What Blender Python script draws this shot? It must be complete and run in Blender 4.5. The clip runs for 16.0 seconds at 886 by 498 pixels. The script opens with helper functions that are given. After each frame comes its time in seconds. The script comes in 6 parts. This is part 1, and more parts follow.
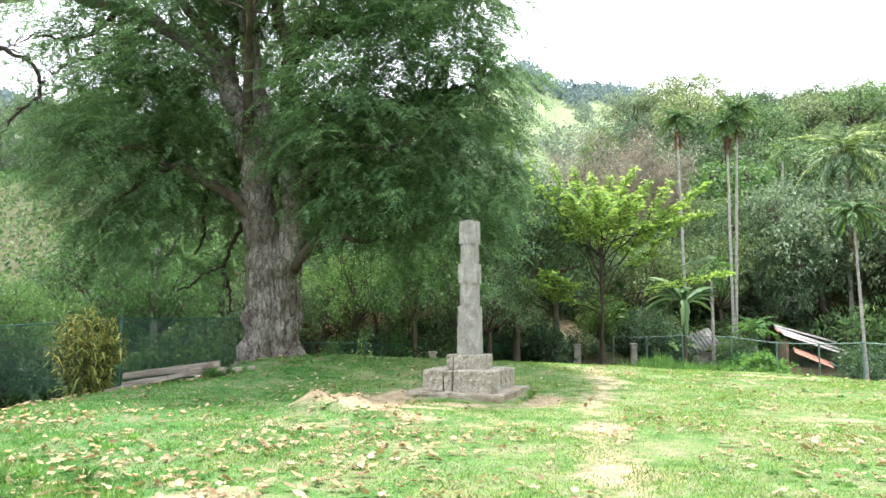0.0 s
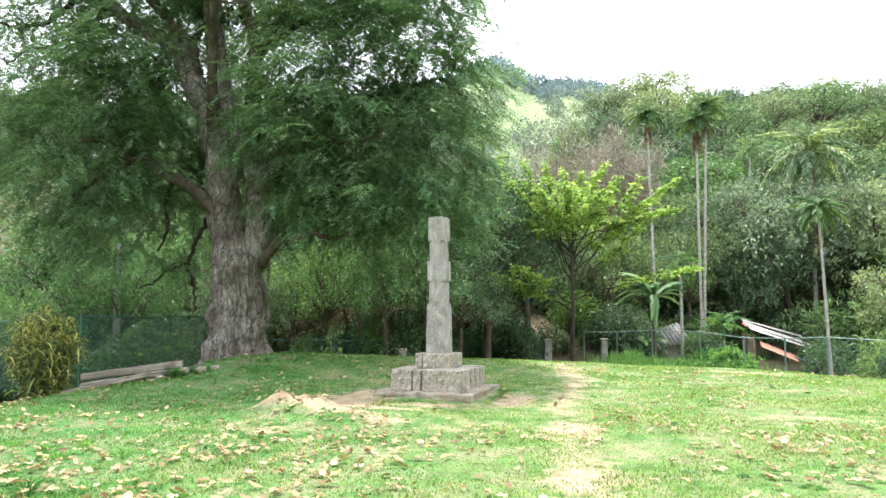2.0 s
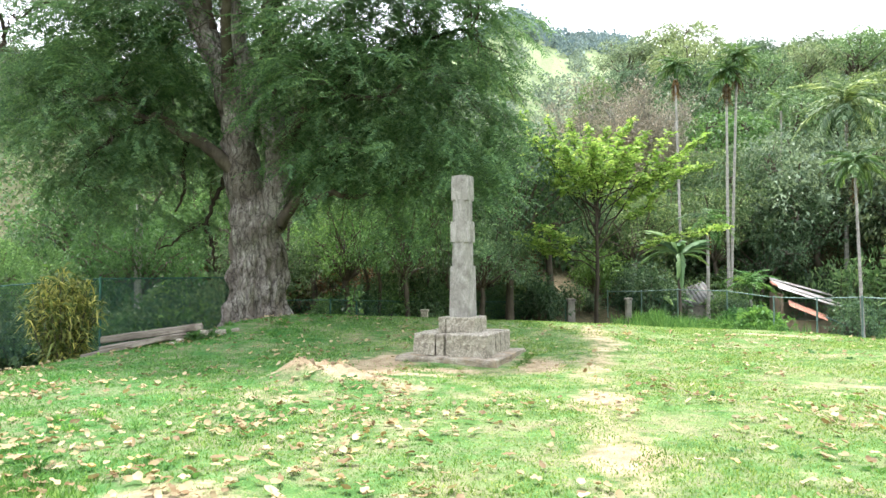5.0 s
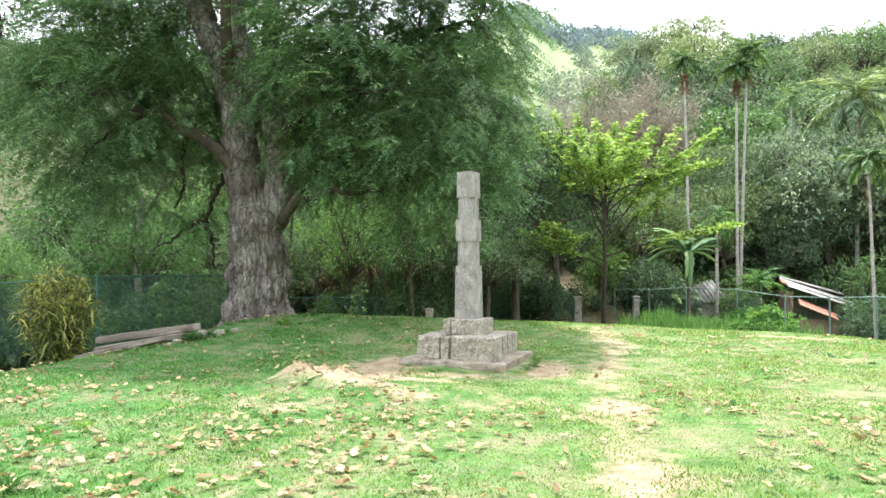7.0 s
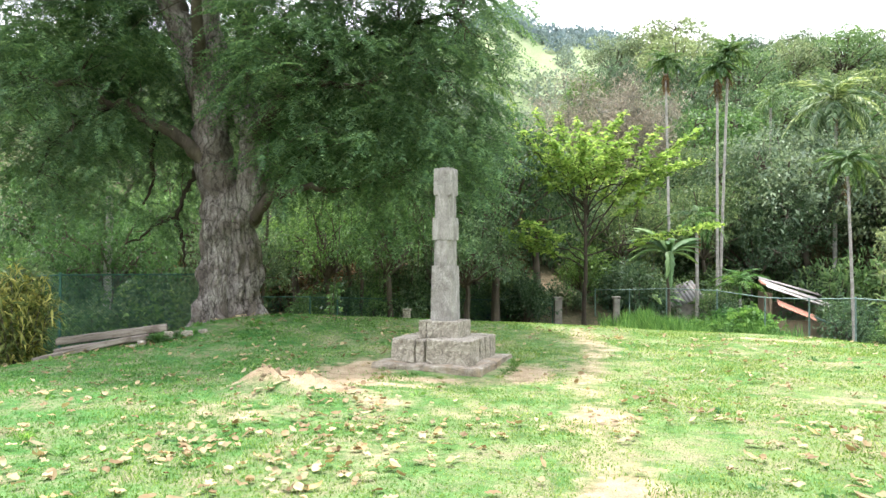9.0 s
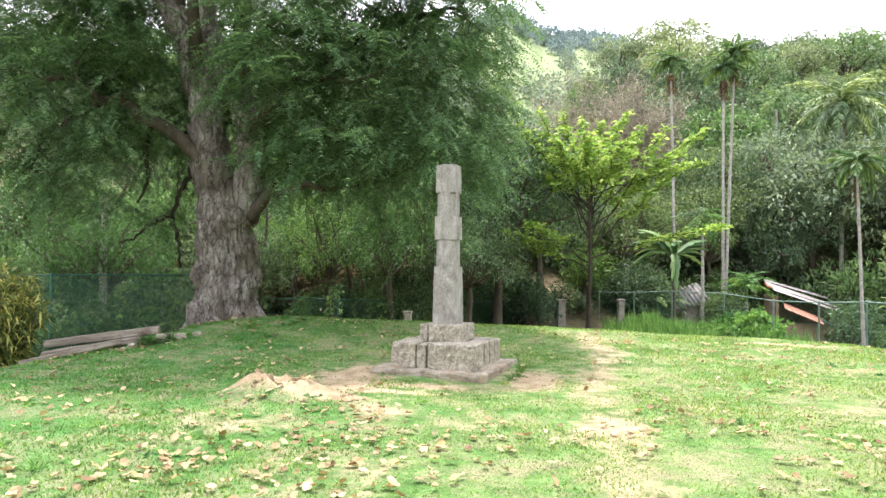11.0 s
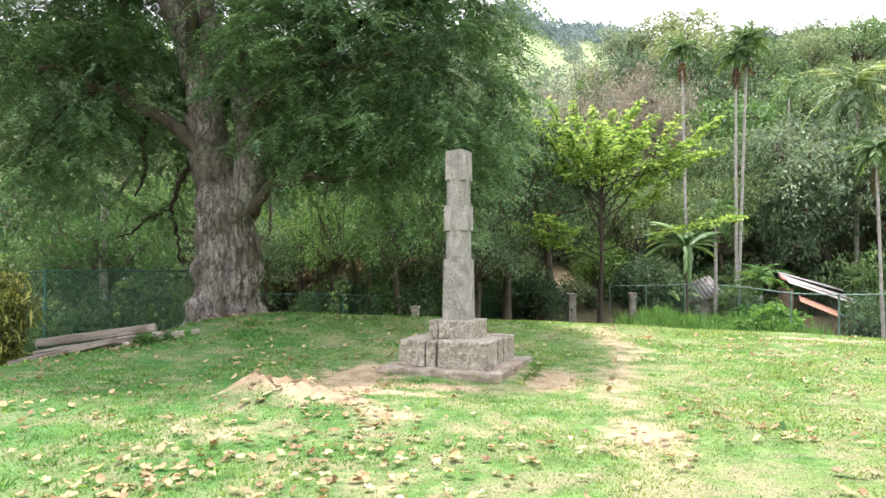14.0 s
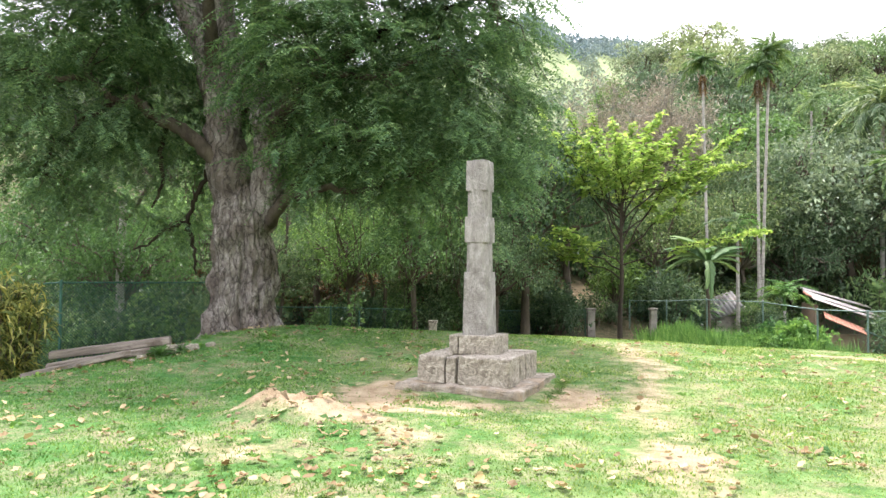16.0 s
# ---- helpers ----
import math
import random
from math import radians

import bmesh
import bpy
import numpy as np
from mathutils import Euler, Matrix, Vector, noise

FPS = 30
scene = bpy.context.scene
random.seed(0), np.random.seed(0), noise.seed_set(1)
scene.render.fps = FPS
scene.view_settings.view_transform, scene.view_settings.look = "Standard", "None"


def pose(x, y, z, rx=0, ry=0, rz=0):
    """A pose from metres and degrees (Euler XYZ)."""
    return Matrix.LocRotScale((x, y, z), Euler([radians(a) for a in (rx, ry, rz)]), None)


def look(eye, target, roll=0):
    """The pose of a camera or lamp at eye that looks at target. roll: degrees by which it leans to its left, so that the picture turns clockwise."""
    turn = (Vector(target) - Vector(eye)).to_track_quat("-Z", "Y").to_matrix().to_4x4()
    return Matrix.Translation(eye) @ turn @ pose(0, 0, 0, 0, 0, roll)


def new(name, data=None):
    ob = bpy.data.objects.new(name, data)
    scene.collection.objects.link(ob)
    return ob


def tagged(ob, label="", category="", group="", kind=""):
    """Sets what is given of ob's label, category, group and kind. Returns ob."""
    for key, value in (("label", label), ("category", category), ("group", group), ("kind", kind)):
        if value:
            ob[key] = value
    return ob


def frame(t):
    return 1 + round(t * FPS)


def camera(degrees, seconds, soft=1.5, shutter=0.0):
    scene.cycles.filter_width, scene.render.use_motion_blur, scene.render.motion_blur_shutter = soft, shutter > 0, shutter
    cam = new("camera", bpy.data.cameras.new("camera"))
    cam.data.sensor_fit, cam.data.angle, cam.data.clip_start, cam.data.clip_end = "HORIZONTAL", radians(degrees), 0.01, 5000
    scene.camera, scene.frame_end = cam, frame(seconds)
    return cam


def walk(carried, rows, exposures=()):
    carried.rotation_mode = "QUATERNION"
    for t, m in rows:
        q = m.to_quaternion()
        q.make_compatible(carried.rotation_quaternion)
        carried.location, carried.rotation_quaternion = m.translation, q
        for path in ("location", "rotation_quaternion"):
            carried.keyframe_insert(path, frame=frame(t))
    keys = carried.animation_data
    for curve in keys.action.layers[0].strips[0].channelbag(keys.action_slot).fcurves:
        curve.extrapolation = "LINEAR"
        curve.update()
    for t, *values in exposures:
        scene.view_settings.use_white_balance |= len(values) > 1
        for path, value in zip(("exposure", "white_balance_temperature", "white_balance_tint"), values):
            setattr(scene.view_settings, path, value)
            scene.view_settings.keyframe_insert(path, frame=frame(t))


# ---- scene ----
cam = camera(65.4, 16.0)
PATH = [
    (0, (1.665, -12.735, 1.458), (1.33, -10.772, 1.645), 0.1),
    (0.5, (1.635, -12.725, 1.455), (1.346, -10.756, 1.657), -0.1),
    (1, (1.655, -12.661, 1.456), (1.399, -10.688, 1.662), -0.2),
    (1.5, (1.671, -12.562, 1.48), (1.428, -10.587, 1.677), -0.0),
    (2, (1.692, -12.506, 1.524), (1.436, -10.53, 1.695), -0.1),
    (2.5, (1.703, -12.474, 1.522), (1.419, -10.5, 1.667), -0.2),
    (3, (1.676, -12.391, 1.517), (1.357, -10.42, 1.637), -0.1),
    (3.5, (1.622, -12.247, 1.526), (1.284, -10.278, 1.622), -0.1),
    (4, (1.583, -12.18, 1.57), (1.268, -10.206, 1.639), -0.2),
    (6.5, (1.554, -11.694, 1.634), (1.235, -9.72, 1.676), -0.3),
    (7, (1.494, -11.592, 1.665), (1.165, -9.62, 1.703), -0.1),
    (7.5, (1.469, -11.533, 1.661), (1.17, -9.556, 1.699), -0.2),
    (8, (1.468, -11.423, 1.662), (1.204, -9.441, 1.697), -0.1),
    (8.5, (1.493, -11.263, 1.682), (1.236, -9.28, 1.714), -0.0),
    (9, (1.513, -11.163, 1.678), (1.237, -9.182, 1.713), 0.2),
    (11.5, (1.413, -10.606, 1.649), (1.129, -8.627, 1.691), 0.5),
    (12, (1.394, -10.539, 1.637), (1.061, -8.568, 1.681), 0.7),
    (12.5, (1.327, -10.416, 1.624), (0.974, -8.448, 1.657), 0.7),
    (13, (1.276, -10.314, 1.616), (0.952, -8.34, 1.649), 0.4),
    (13.5, (1.272, -10.209, 1.614), (0.991, -8.229, 1.639), 0.2),
    (14, (1.282, -10.061, 1.616), (0.984, -8.083, 1.642), -0.0),
    (14.5, (1.305, -10.022, 1.618), (0.943, -8.056, 1.654), 0.1),
    (15, (1.267, -9.939, 1.604), (0.866, -7.98, 1.637), 0.3),
    (15.5, (1.211, -9.844, 1.606), (0.822, -7.883, 1.652), 0.6),
    (16, (1.172, -9.788, 1.601), (0.829, -7.819, 1.667), 0.3),
]
walk(cam, [(t, look(e, g, r)) for t, e, g, r in PATH], exposures=[(0.0, 1.4, 6180, 14), (4.0, 1.4, 6180, 14), (9.0, 1.4, 6250, 17), (11.5, 1.38, 6400, 21), (14.5, 1.34, 6400, 22), (16.0, 1.4, 6400, 23)])

# ---- world, sun, exposure ----
SUN_EL, SUN_AZ = 69.0, -24.0        # the sun stands behind the old tree, to its side (azimuth from +y towards +x)
world = bpy.data.worlds.new("sky")
scene.world = world
world.use_nodes = True
wn, wl = world.node_tree.nodes, world.node_tree.links
wn.clear()
w_out = wn.new("ShaderNodeOutputWorld")
w_bg = wn.new("ShaderNodeBackground")
w_sky = wn.new("ShaderNodeTexSky")
w_sky.sky_type = 'NISHITA'
w_sky.sun_disc = False
w_sky.sun_elevation = radians(SUN_EL)
w_sky.sun_rotation = radians(SUN_AZ)
w_sky.dust_density = 3.0
w_co = wn.new("ShaderNodeTexCoord")
w_map = wn.new("ShaderNodeMapping")
w_map.inputs["Scale"].default_value = (1.0, 1.0, 2.2)
w_noise = wn.new("ShaderNodeTexNoise")
w_noise.inputs["Scale"].default_value = 1.7
w_noise.inputs["Detail"].default_value = 6.0
w_ramp = wn.new("ShaderNodeValToRGB")
w_ramp.color_ramp.elements[0].position, w_ramp.color_ramp.elements[1].position = 0.30, 0.52
w_mix = wn.new("ShaderNodeMix")
w_mix.data_type = 'RGBA'
w_mix.inputs[7].default_value = (9.0, 9.3, 9.6, 1)      # bright thin cloud
wl.new(w_co.outputs["Generated"], w_map.inputs[0])
wl.new(w_map.outputs[0], w_noise.inputs["Vector"])
wl.new(w_noise.outputs["Fac"], w_ramp.inputs[0])
wl.new(w_ramp.outputs[0], w_mix.inputs[0])
wl.new(w_sky.outputs[0], w_mix.inputs[6])
wl.new(w_mix.outputs[2], w_bg.inputs[0])
w_bg.inputs[1].default_value = 0.15
wl.new(w_bg.outputs[0], w_out.inputs[0])

sun = new("sun", bpy.data.lights.new("sun", 'SUN'))
sun.data.energy = 3.4
sun.data.angle = radians(2.5)
sun.data.color = (1.0, 0.95, 0.86)
el, az = radians(SUN_EL), radians(SUN_AZ)
sun_way = Vector((math.sin(az) * math.cos(el), math.cos(az) * math.cos(el), math.sin(el)))
sun.matrix_world = look(sun_way * 60, (0, 0, 0))

# ---- materials ----
def mat_new(name):
    m = bpy.data.materials.new(name)
    m.use_nodes = True
    m.node_tree.nodes.clear()
    return m, m.node_tree.nodes, m.node_tree.links


def ramp(nodes, links, fac, stops):
    r = nodes.new("ShaderNodeValToRGB")
    while len(r.color_ramp.elements) < len(stops):
        r.color_ramp.elements.new(0.5)
    for e, (p, c) in zip(r.color_ramp.elements, stops):
        e.position, e.color = p, (*c, 1)
    links.new(fac, r.inputs[0])
    return r.outputs[0]


def tex(nodes, links, co, scale, detail=5.0, rough=0.6, stretch=(1, 1, 1), distort=0.0):
    mp = nodes.new("ShaderNodeMapping")
    mp.inputs["Scale"].default_value = stretch
    links.new(co, mp.inputs[0])
    n = nodes.new("ShaderNodeTexNoise")
    n.inputs["Scale"].default_value, n.inputs["Detail"].default_value = scale, detail
    n.inputs["Roughness"].default_value, n.inputs["Distortion"].default_value = rough, distort
    links.new(mp.outputs[0], n.inputs["Vector"])
    return n.outputs["Fac"]


def blend(nodes, links, fac, a, b, mode='MIX'):
    m = nodes.new("ShaderNodeMix")
    m.data_type, m.blend_type = 'RGBA', mode
    for socket, v in ((m.inputs[0], fac), (m.inputs[6], a), (m.inputs[7], b)):
        if isinstance(v, (int, float)):
            socket.default_value = v
        elif isinstance(v, tuple):
            socket.default_value = (*v, 1)
        else:
            links.new(v, socket)
    return m.outputs[2]


def surface(name, stops, scale=4.0, fine=40.0, rough=0.85, bump=0.3, metal=0.0, stretch=(1, 1, 1), grime=None, grime_scale=1.2,
            grime_at=(0.5, 0.7), depth=0.02, spec=0.3, distort=0.0):
    """A rough natural or worn surface: colour by a coarse noise, darkened by a fine one, with stains and bump."""
    m, n, l = mat_new(name)
    out, p = n.new("ShaderNodeOutputMaterial"), n.new("ShaderNodeBsdfPrincipled")
    co = n.new("ShaderNodeTexCoord").outputs["Object"]
    a = tex(n, l, co, scale, 6, 0.65, stretch, distort)
    b = tex(n, l, co, fine, 4, 0.6, stretch)
    col = ramp(n, l, a, stops)
    col = blend(n, l, 0.5, col, ramp(n, l, b, [(0.3, (0.45, 0.45, 0.45)), (0.7, (1, 1, 1))]), 'MULTIPLY')
    if grime:
        g = tex(n, l, co, grime_scale, 7, 0.7)
        col = blend(n, l, ramp(n, l, g, [(grime_at[0], (0, 0, 0)), (grime_at[1], (1, 1, 1))]), col, grime)
    l.new(col, p.inputs["Base Color"])
    p.inputs["Roughness"].default_value, p.inputs["Metallic"].default_value = rough, metal
    p.inputs["Specular IOR Level"].default_value = spec
    mixh = n.new("ShaderNodeMath")
    mixh.operation = 'ADD'
    l.new(a, mixh.inputs[0]), l.new(b, mixh.inputs[1])
    bp = n.new("ShaderNodeBump")
    bp.inputs["Strength"].default_value, bp.inputs["Distance"].default_value = bump, depth
    l.new(mixh.outputs[0], bp.inputs["Height"])
    l.new(bp.outputs[0], p.inputs["Normal"])
    l.new(p.outputs[0], out.inputs[0])
    return m


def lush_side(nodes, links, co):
    """How lush the turf is: high on the -x side of the lawn, low on the dry +x side, with a ragged change."""
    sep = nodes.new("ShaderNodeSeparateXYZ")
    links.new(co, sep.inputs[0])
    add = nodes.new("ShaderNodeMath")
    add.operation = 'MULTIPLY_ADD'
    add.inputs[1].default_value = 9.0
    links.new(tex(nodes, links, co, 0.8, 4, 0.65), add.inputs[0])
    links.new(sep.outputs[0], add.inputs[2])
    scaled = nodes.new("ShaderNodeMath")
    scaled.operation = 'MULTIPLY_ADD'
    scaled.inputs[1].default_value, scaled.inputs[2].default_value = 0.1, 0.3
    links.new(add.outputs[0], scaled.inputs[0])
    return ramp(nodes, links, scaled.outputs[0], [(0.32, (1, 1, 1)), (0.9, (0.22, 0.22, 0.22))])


def foliage(name, dark, mid, light, see_through=0.35, gloss=0.25, patch=0.6, lush=None, vary=0.9):
    """Leaves: each its own tone, patches over the crown, light passing through the blade."""
    m, n, l = mat_new(name)
    out = n.new("ShaderNodeOutputMaterial")
    geo = n.new("ShaderNodeNewGeometry")
    co = n.new("ShaderNodeTexCoord").outputs["Object"]
    info = n.new("ShaderNodeObjectInfo").outputs["Random"]
    a = ramp(n, l, geo.outputs["Random Per Island"], [(0.0, dark), (0.5, mid), (0.93, light), (1.0, tuple(min(1, 1.25 * c) for c in light))])
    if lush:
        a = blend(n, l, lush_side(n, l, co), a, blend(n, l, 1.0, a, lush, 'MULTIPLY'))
    big = tex(n, l, co, patch, 3)
    a = blend(n, l, 0.8, a, ramp(n, l, big, [(0.3, (0.62, 0.66, 0.6)), (0.7, (1.2, 1.15, 1.0))]), 'MULTIPLY')
    a = blend(n, l, vary, a, ramp(n, l, info, [(0.0, (0.52, 0.64, 0.62)), (0.5, (1, 1, 1)), (1.0, (1.35, 1.25, 0.85))]), 'MULTIPLY')
    p, tr, mx = n.new("ShaderNodeBsdfPrincipled"), n.new("ShaderNodeBsdfTranslucent"), n.new("ShaderNodeMixShader")
    p.inputs["Roughness"].default_value, p.inputs["Specular IOR Level"].default_value = 0.5, gloss
    l.new(a, p.inputs["Base Color"])
    l.new(blend(n, l, 1.0, a, (1.2, 1.15, 0.85), 'MULTIPLY'), tr.inputs[0])
    mx.inputs[0].default_value = see_through
    l.new(p.outputs[0], mx.inputs[1]), l.new(tr.outputs[0], mx.inputs[2])
    l.new(mx.outputs[0], out.inputs[0])
    return m


M_LEAF_OLD = foliage("feathery_leaves", (0.07, 0.145, 0.1), (0.115, 0.22, 0.145), (0.19, 0.32, 0.185), 0.48, 0.08, 0.45)
M_LEAF_DARK = foliage("dark_leaves", (0.052, 0.1, 0.058), (0.095, 0.17, 0.095), (0.2, 0.28, 0.175), 0.38, 0.35)
# Pale, cool leaves; on the high slope trees this is haze painted in.
M_LEAF_PALE_HAZED = foliage("pale_hazed_leaves", (0.12, 0.18, 0.135), (0.19, 0.265, 0.185), (0.3, 0.385, 0.275), 0.33, 0.35)
M_LEAF_COCO = foliage("coconut_leaves", (0.1, 0.17, 0.095), (0.19, 0.285, 0.16), (0.37, 0.46, 0.29), 0.4, 0.5)
# Ridge trees tinted blue: the haze of distance lies in the colour.
M_RIDGE_HAZED = foliage("hazed_ridge_trees", (0.16, 0.225, 0.27), (0.19, 0.26, 0.305), (0.24, 0.31, 0.345), 0.2, 0.05, 0.03)
M_LEAF_MID = foliage("mid_leaves", (0.06, 0.135, 0.05), (0.11, 0.22, 0.075), (0.2, 0.34, 0.13), 0.38, 0.4)
M_LEAF_OLIVE = foliage("olive_leaves", (0.065, 0.13, 0.07), (0.115, 0.205, 0.105), (0.215, 0.33, 0.18), 0.32, 0.4)
M_LEAF_LIME = foliage("lime_leaves", (0.13, 0.25, 0.06), (0.26, 0.43, 0.1), (0.46, 0.6, 0.2), 0.5, 0.45, vary=0.0)
M_LEAF_CROTON = foliage("croton_leaves", (0.065, 0.115, 0.035), (0.185, 0.225, 0.065), (0.5, 0.47, 0.15), 0.4, 0.35, 2.0)
M_LEAF_PALM = foliage("palm_leaves", (0.06, 0.125, 0.05), (0.115, 0.215, 0.08), (0.22, 0.33, 0.14), 0.38, 0.4)
M_LEAF_BANANA = foliage("banana_leaves", (0.09, 0.18, 0.08), (0.15, 0.26, 0.13), (0.22, 0.34, 0.18), 0.4, 0.15)
M_LEAF_FERN = foliage("light_thicket_leaves", (0.14, 0.25, 0.11), (0.22, 0.36, 0.165), (0.36, 0.5, 0.26), 0.5, 0.3)
M_LEAF_DRY = foliage("dry_twig_leaves", (0.22, 0.195, 0.19), (0.33, 0.295, 0.285), (0.46, 0.42, 0.4), 0.05, 0.1)
M_LEAF_BROWN = foliage("dead_fronds", (0.07, 0.042, 0.026), (0.15, 0.095, 0.055), (0.27, 0.18, 0.1), 0.2, 0.1)
M_WEED = foliage("weeds", (0.06, 0.155, 0.055), (0.105, 0.245, 0.08), (0.2, 0.37, 0.14), 0.42, 0.3, 1.5)
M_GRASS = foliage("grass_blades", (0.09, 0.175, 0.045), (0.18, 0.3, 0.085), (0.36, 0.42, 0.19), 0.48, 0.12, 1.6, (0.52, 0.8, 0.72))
M_GRASS_LUSH = foliage("lush_grass", (0.05, 0.15, 0.035), (0.1, 0.26, 0.06), (0.2, 0.38, 0.12), 0.45, 0.15, 1.6)
M_FALLEN = foliage("fallen_leaves", (0.2, 0.13, 0.07), (0.36, 0.27, 0.155), (0.5, 0.41, 0.265), 0.2, 0.15, 3.0)
# Far trees greyed and paled in colour to stand for haze.
M_FAR_HAZED = foliage("hazed_far_trees", (0.17, 0.225, 0.2), (0.215, 0.275, 0.24), (0.27, 0.335, 0.28), 0.2, 0.05, 0.03)
def fissured_bark():
    """Grey plates parted by dark, crooked, mostly upright fissures."""
    m, n, l = mat_new("old_bark")
    out, p = n.new("ShaderNodeOutputMaterial"), n.new("ShaderNodeBsdfPrincipled")
    co = n.new("ShaderNodeTexCoord").outputs["Object"]
    big, mid, fine = tex(n, l, co, 1.3, 5, 0.6), tex(n, l, co, 5.5, 8, 0.75, (1, 1, 0.55), 1.6), tex(n, l, co, 34, 4, 0.7)
    warp = n.new("ShaderNodeVectorMath")
    warp.operation = 'MULTIPLY_ADD'
    wn_ = n.new("ShaderNodeTexNoise")
    wn_.inputs["Scale"].default_value, wn_.inputs["Detail"].default_value = 2.6, 4
    l.new(co, wn_.inputs["Vector"])
    l.new(wn_.outputs["Color"], warp.inputs[0])
    warp.inputs[1].default_value = (0.5, 0.5, 1.1)
    l.new(co, warp.inputs[2])
    mp = n.new("ShaderNodeMapping")
    mp.inputs["Scale"].default_value = (1, 1, 0.13)
    l.new(warp.outputs[0], mp.inputs[0])
    vo = n.new("ShaderNodeTexVoronoi")
    vo.feature = 'DISTANCE_TO_EDGE'
    vo.inputs["Scale"].default_value = 5.0
    l.new(mp.outputs[0], vo.inputs["Vector"])
    crack = ramp(n, l, vo.outputs["Distance"], [(0.0, (0.3, 0.3, 0.3)), (0.05, (0.8, 0.8, 0.8)), (0.16, (1, 1, 1))])
    plate = ramp(n, l, mid, [(0.32, (0.11, 0.096, 0.086)), (0.46, (0.31, 0.28, 0.256)), (0.62, (0.58, 0.54, 0.5))])
    plate = blend(n, l, ramp(n, l, big, [(0.42, (0, 0, 0)), (0.6, (0.8, 0.8, 0.8))]), plate, (0.19, 0.155, 0.135))
    col = blend(n, l, crack, (0.05, 0.042, 0.038), plate)
    col = blend(n, l, 0.6, col, ramp(n, l, fine, [(0.3, (0.5, 0.5, 0.5)), (0.7, (1.1, 1.1, 1.1))]), 'MULTIPLY')
    l.new(col, p.inputs["Base Color"])
    p.inputs["Roughness"].default_value, p.inputs["Specular IOR Level"].default_value = 0.95, 0.1
    h1, h2 = n.new("ShaderNodeMath"), n.new("ShaderNodeMath")
    h1.operation = h2.operation = 'MULTIPLY_ADD'
    l.new(crack, h1.inputs[0]), l.new(mid, h1.inputs[2])
    h1.inputs[1].default_value = 0.7
    l.new(fine, h2.inputs[0]), l.new(h1.outputs[0], h2.inputs[2])
    h2.inputs[1].default_value = 0.3
    bp = n.new("ShaderNodeBump")
    bp.inputs["Strength"].default_value, bp.inputs["Distance"].default_value = 1.0, 0.07
    l.new(h2.outputs[0], bp.inputs["Height"])
    l.new(bp.outputs[0], p.inputs["Normal"])
    l.new(p.outputs[0], out.inputs[0])
    return m


M_BARK_OLD = fissured_bark()
M_BARK = surface("bark", [(0.3, (0.06, 0.05, 0.04)), (0.7, (0.19, 0.16, 0.125))], 3.0, 20, 0.95, 0.8, stretch=(1, 1, 0.3), depth=0.03, spec=0.1)
# Dark bark; for the old tree's thin limbs it carries painted crown shade.
M_BARK_DARK_SHADED = surface("dark_shaded_bark", [(0.3, (0.03, 0.025, 0.02)), (0.7, (0.095, 0.08, 0.06))], 3.0, 20, 0.95, 0.8, stretch=(1, 1, 0.3), depth=0.03, spec=0.1)
M_BARK_PALE = surface("pale_palm_bark", [(0.3, (0.27, 0.255, 0.23)), (0.7, (0.5, 0.475, 0.44))], 2.0, 14, 0.9, 0.5, stretch=(1, 1, 3), depth=0.02, spec=0.15)
M_STONE = surface("weathered_stone", [(0.28, (0.15, 0.132, 0.103)), (0.46, (0.37, 0.335, 0.272)), (0.66, (0.62, 0.57, 0.475))], 9.0, 34, 0.93, 1.0,
                  grime=(0.13, 0.112, 0.085), grime_scale=4.0, grime_at=(0.55, 0.72), depth=0.035, spec=0.15, distort=2.0)
M_SHAFT = surface("grey_shaft_stone", [(0.3, (0.22, 0.208, 0.19)), (0.5, (0.36, 0.342, 0.315)), (0.72, (0.52, 0.5, 0.465))], 5.0, 48, 0.93, 1.0,
                  stretch=(1, 1, 0.5), grime=(0.17, 0.158, 0.142), grime_scale=4.0, grime_at=(0.5, 0.7), depth=0.03, spec=0.15, distort=0.8)
M_SLAB = surface("earth_stained_slab", [(0.3, (0.18, 0.15, 0.115)), (0.5, (0.38, 0.335, 0.27)), (0.68, (0.6, 0.55, 0.46))], 6.0, 40, 0.95, 1.0,
                 grime=(0.36, 0.275, 0.185), grime_scale=2.5, grime_at=(0.48, 0.68), depth=0.045, spec=0.1)
M_TIMBER = surface("weathered_timber", [(0.3, (0.1, 0.085, 0.068)), (0.5, (0.24, 0.21, 0.175)), (0.7, (0.42, 0.375, 0.32))], 3.0, 35, 0.9, 0.9,
                   stretch=(0.25, 3, 3), grime=(0.09, 0.065, 0.05), grime_scale=2.0, grime_at=(0.56, 0.72), depth=0.015, spec=0.15)
M_CONCRETE = surface("old_concrete", [(0.3, (0.22, 0.2, 0.18)), (0.7, (0.42, 0.39, 0.35))], 4.0, 40, 0.95, 0.5, grime=(0.06, 0.06, 0.05), grime_scale=2.0, spec=0.15)
M_FENCE = surface("green_fence_paint", [(0.3, (0.025, 0.085, 0.06)), (0.7, (0.05, 0.15, 0.11))], 6.0, 30, 0.5, 0.1, depth=0.003)
M_FENCE_GREY = surface("galvanised_pipe", [(0.3, (0.13, 0.22, 0.19)), (0.7, (0.24, 0.34, 0.3))], 6.0, 30, 0.5, 0.1, metal=0.3, depth=0.003)
M_WIRE = surface("green_wire", [(0.3, (0.015, 0.06, 0.045)), (0.7, (0.03, 0.10, 0.075))], 8.0, 30, 0.5, 0.0)
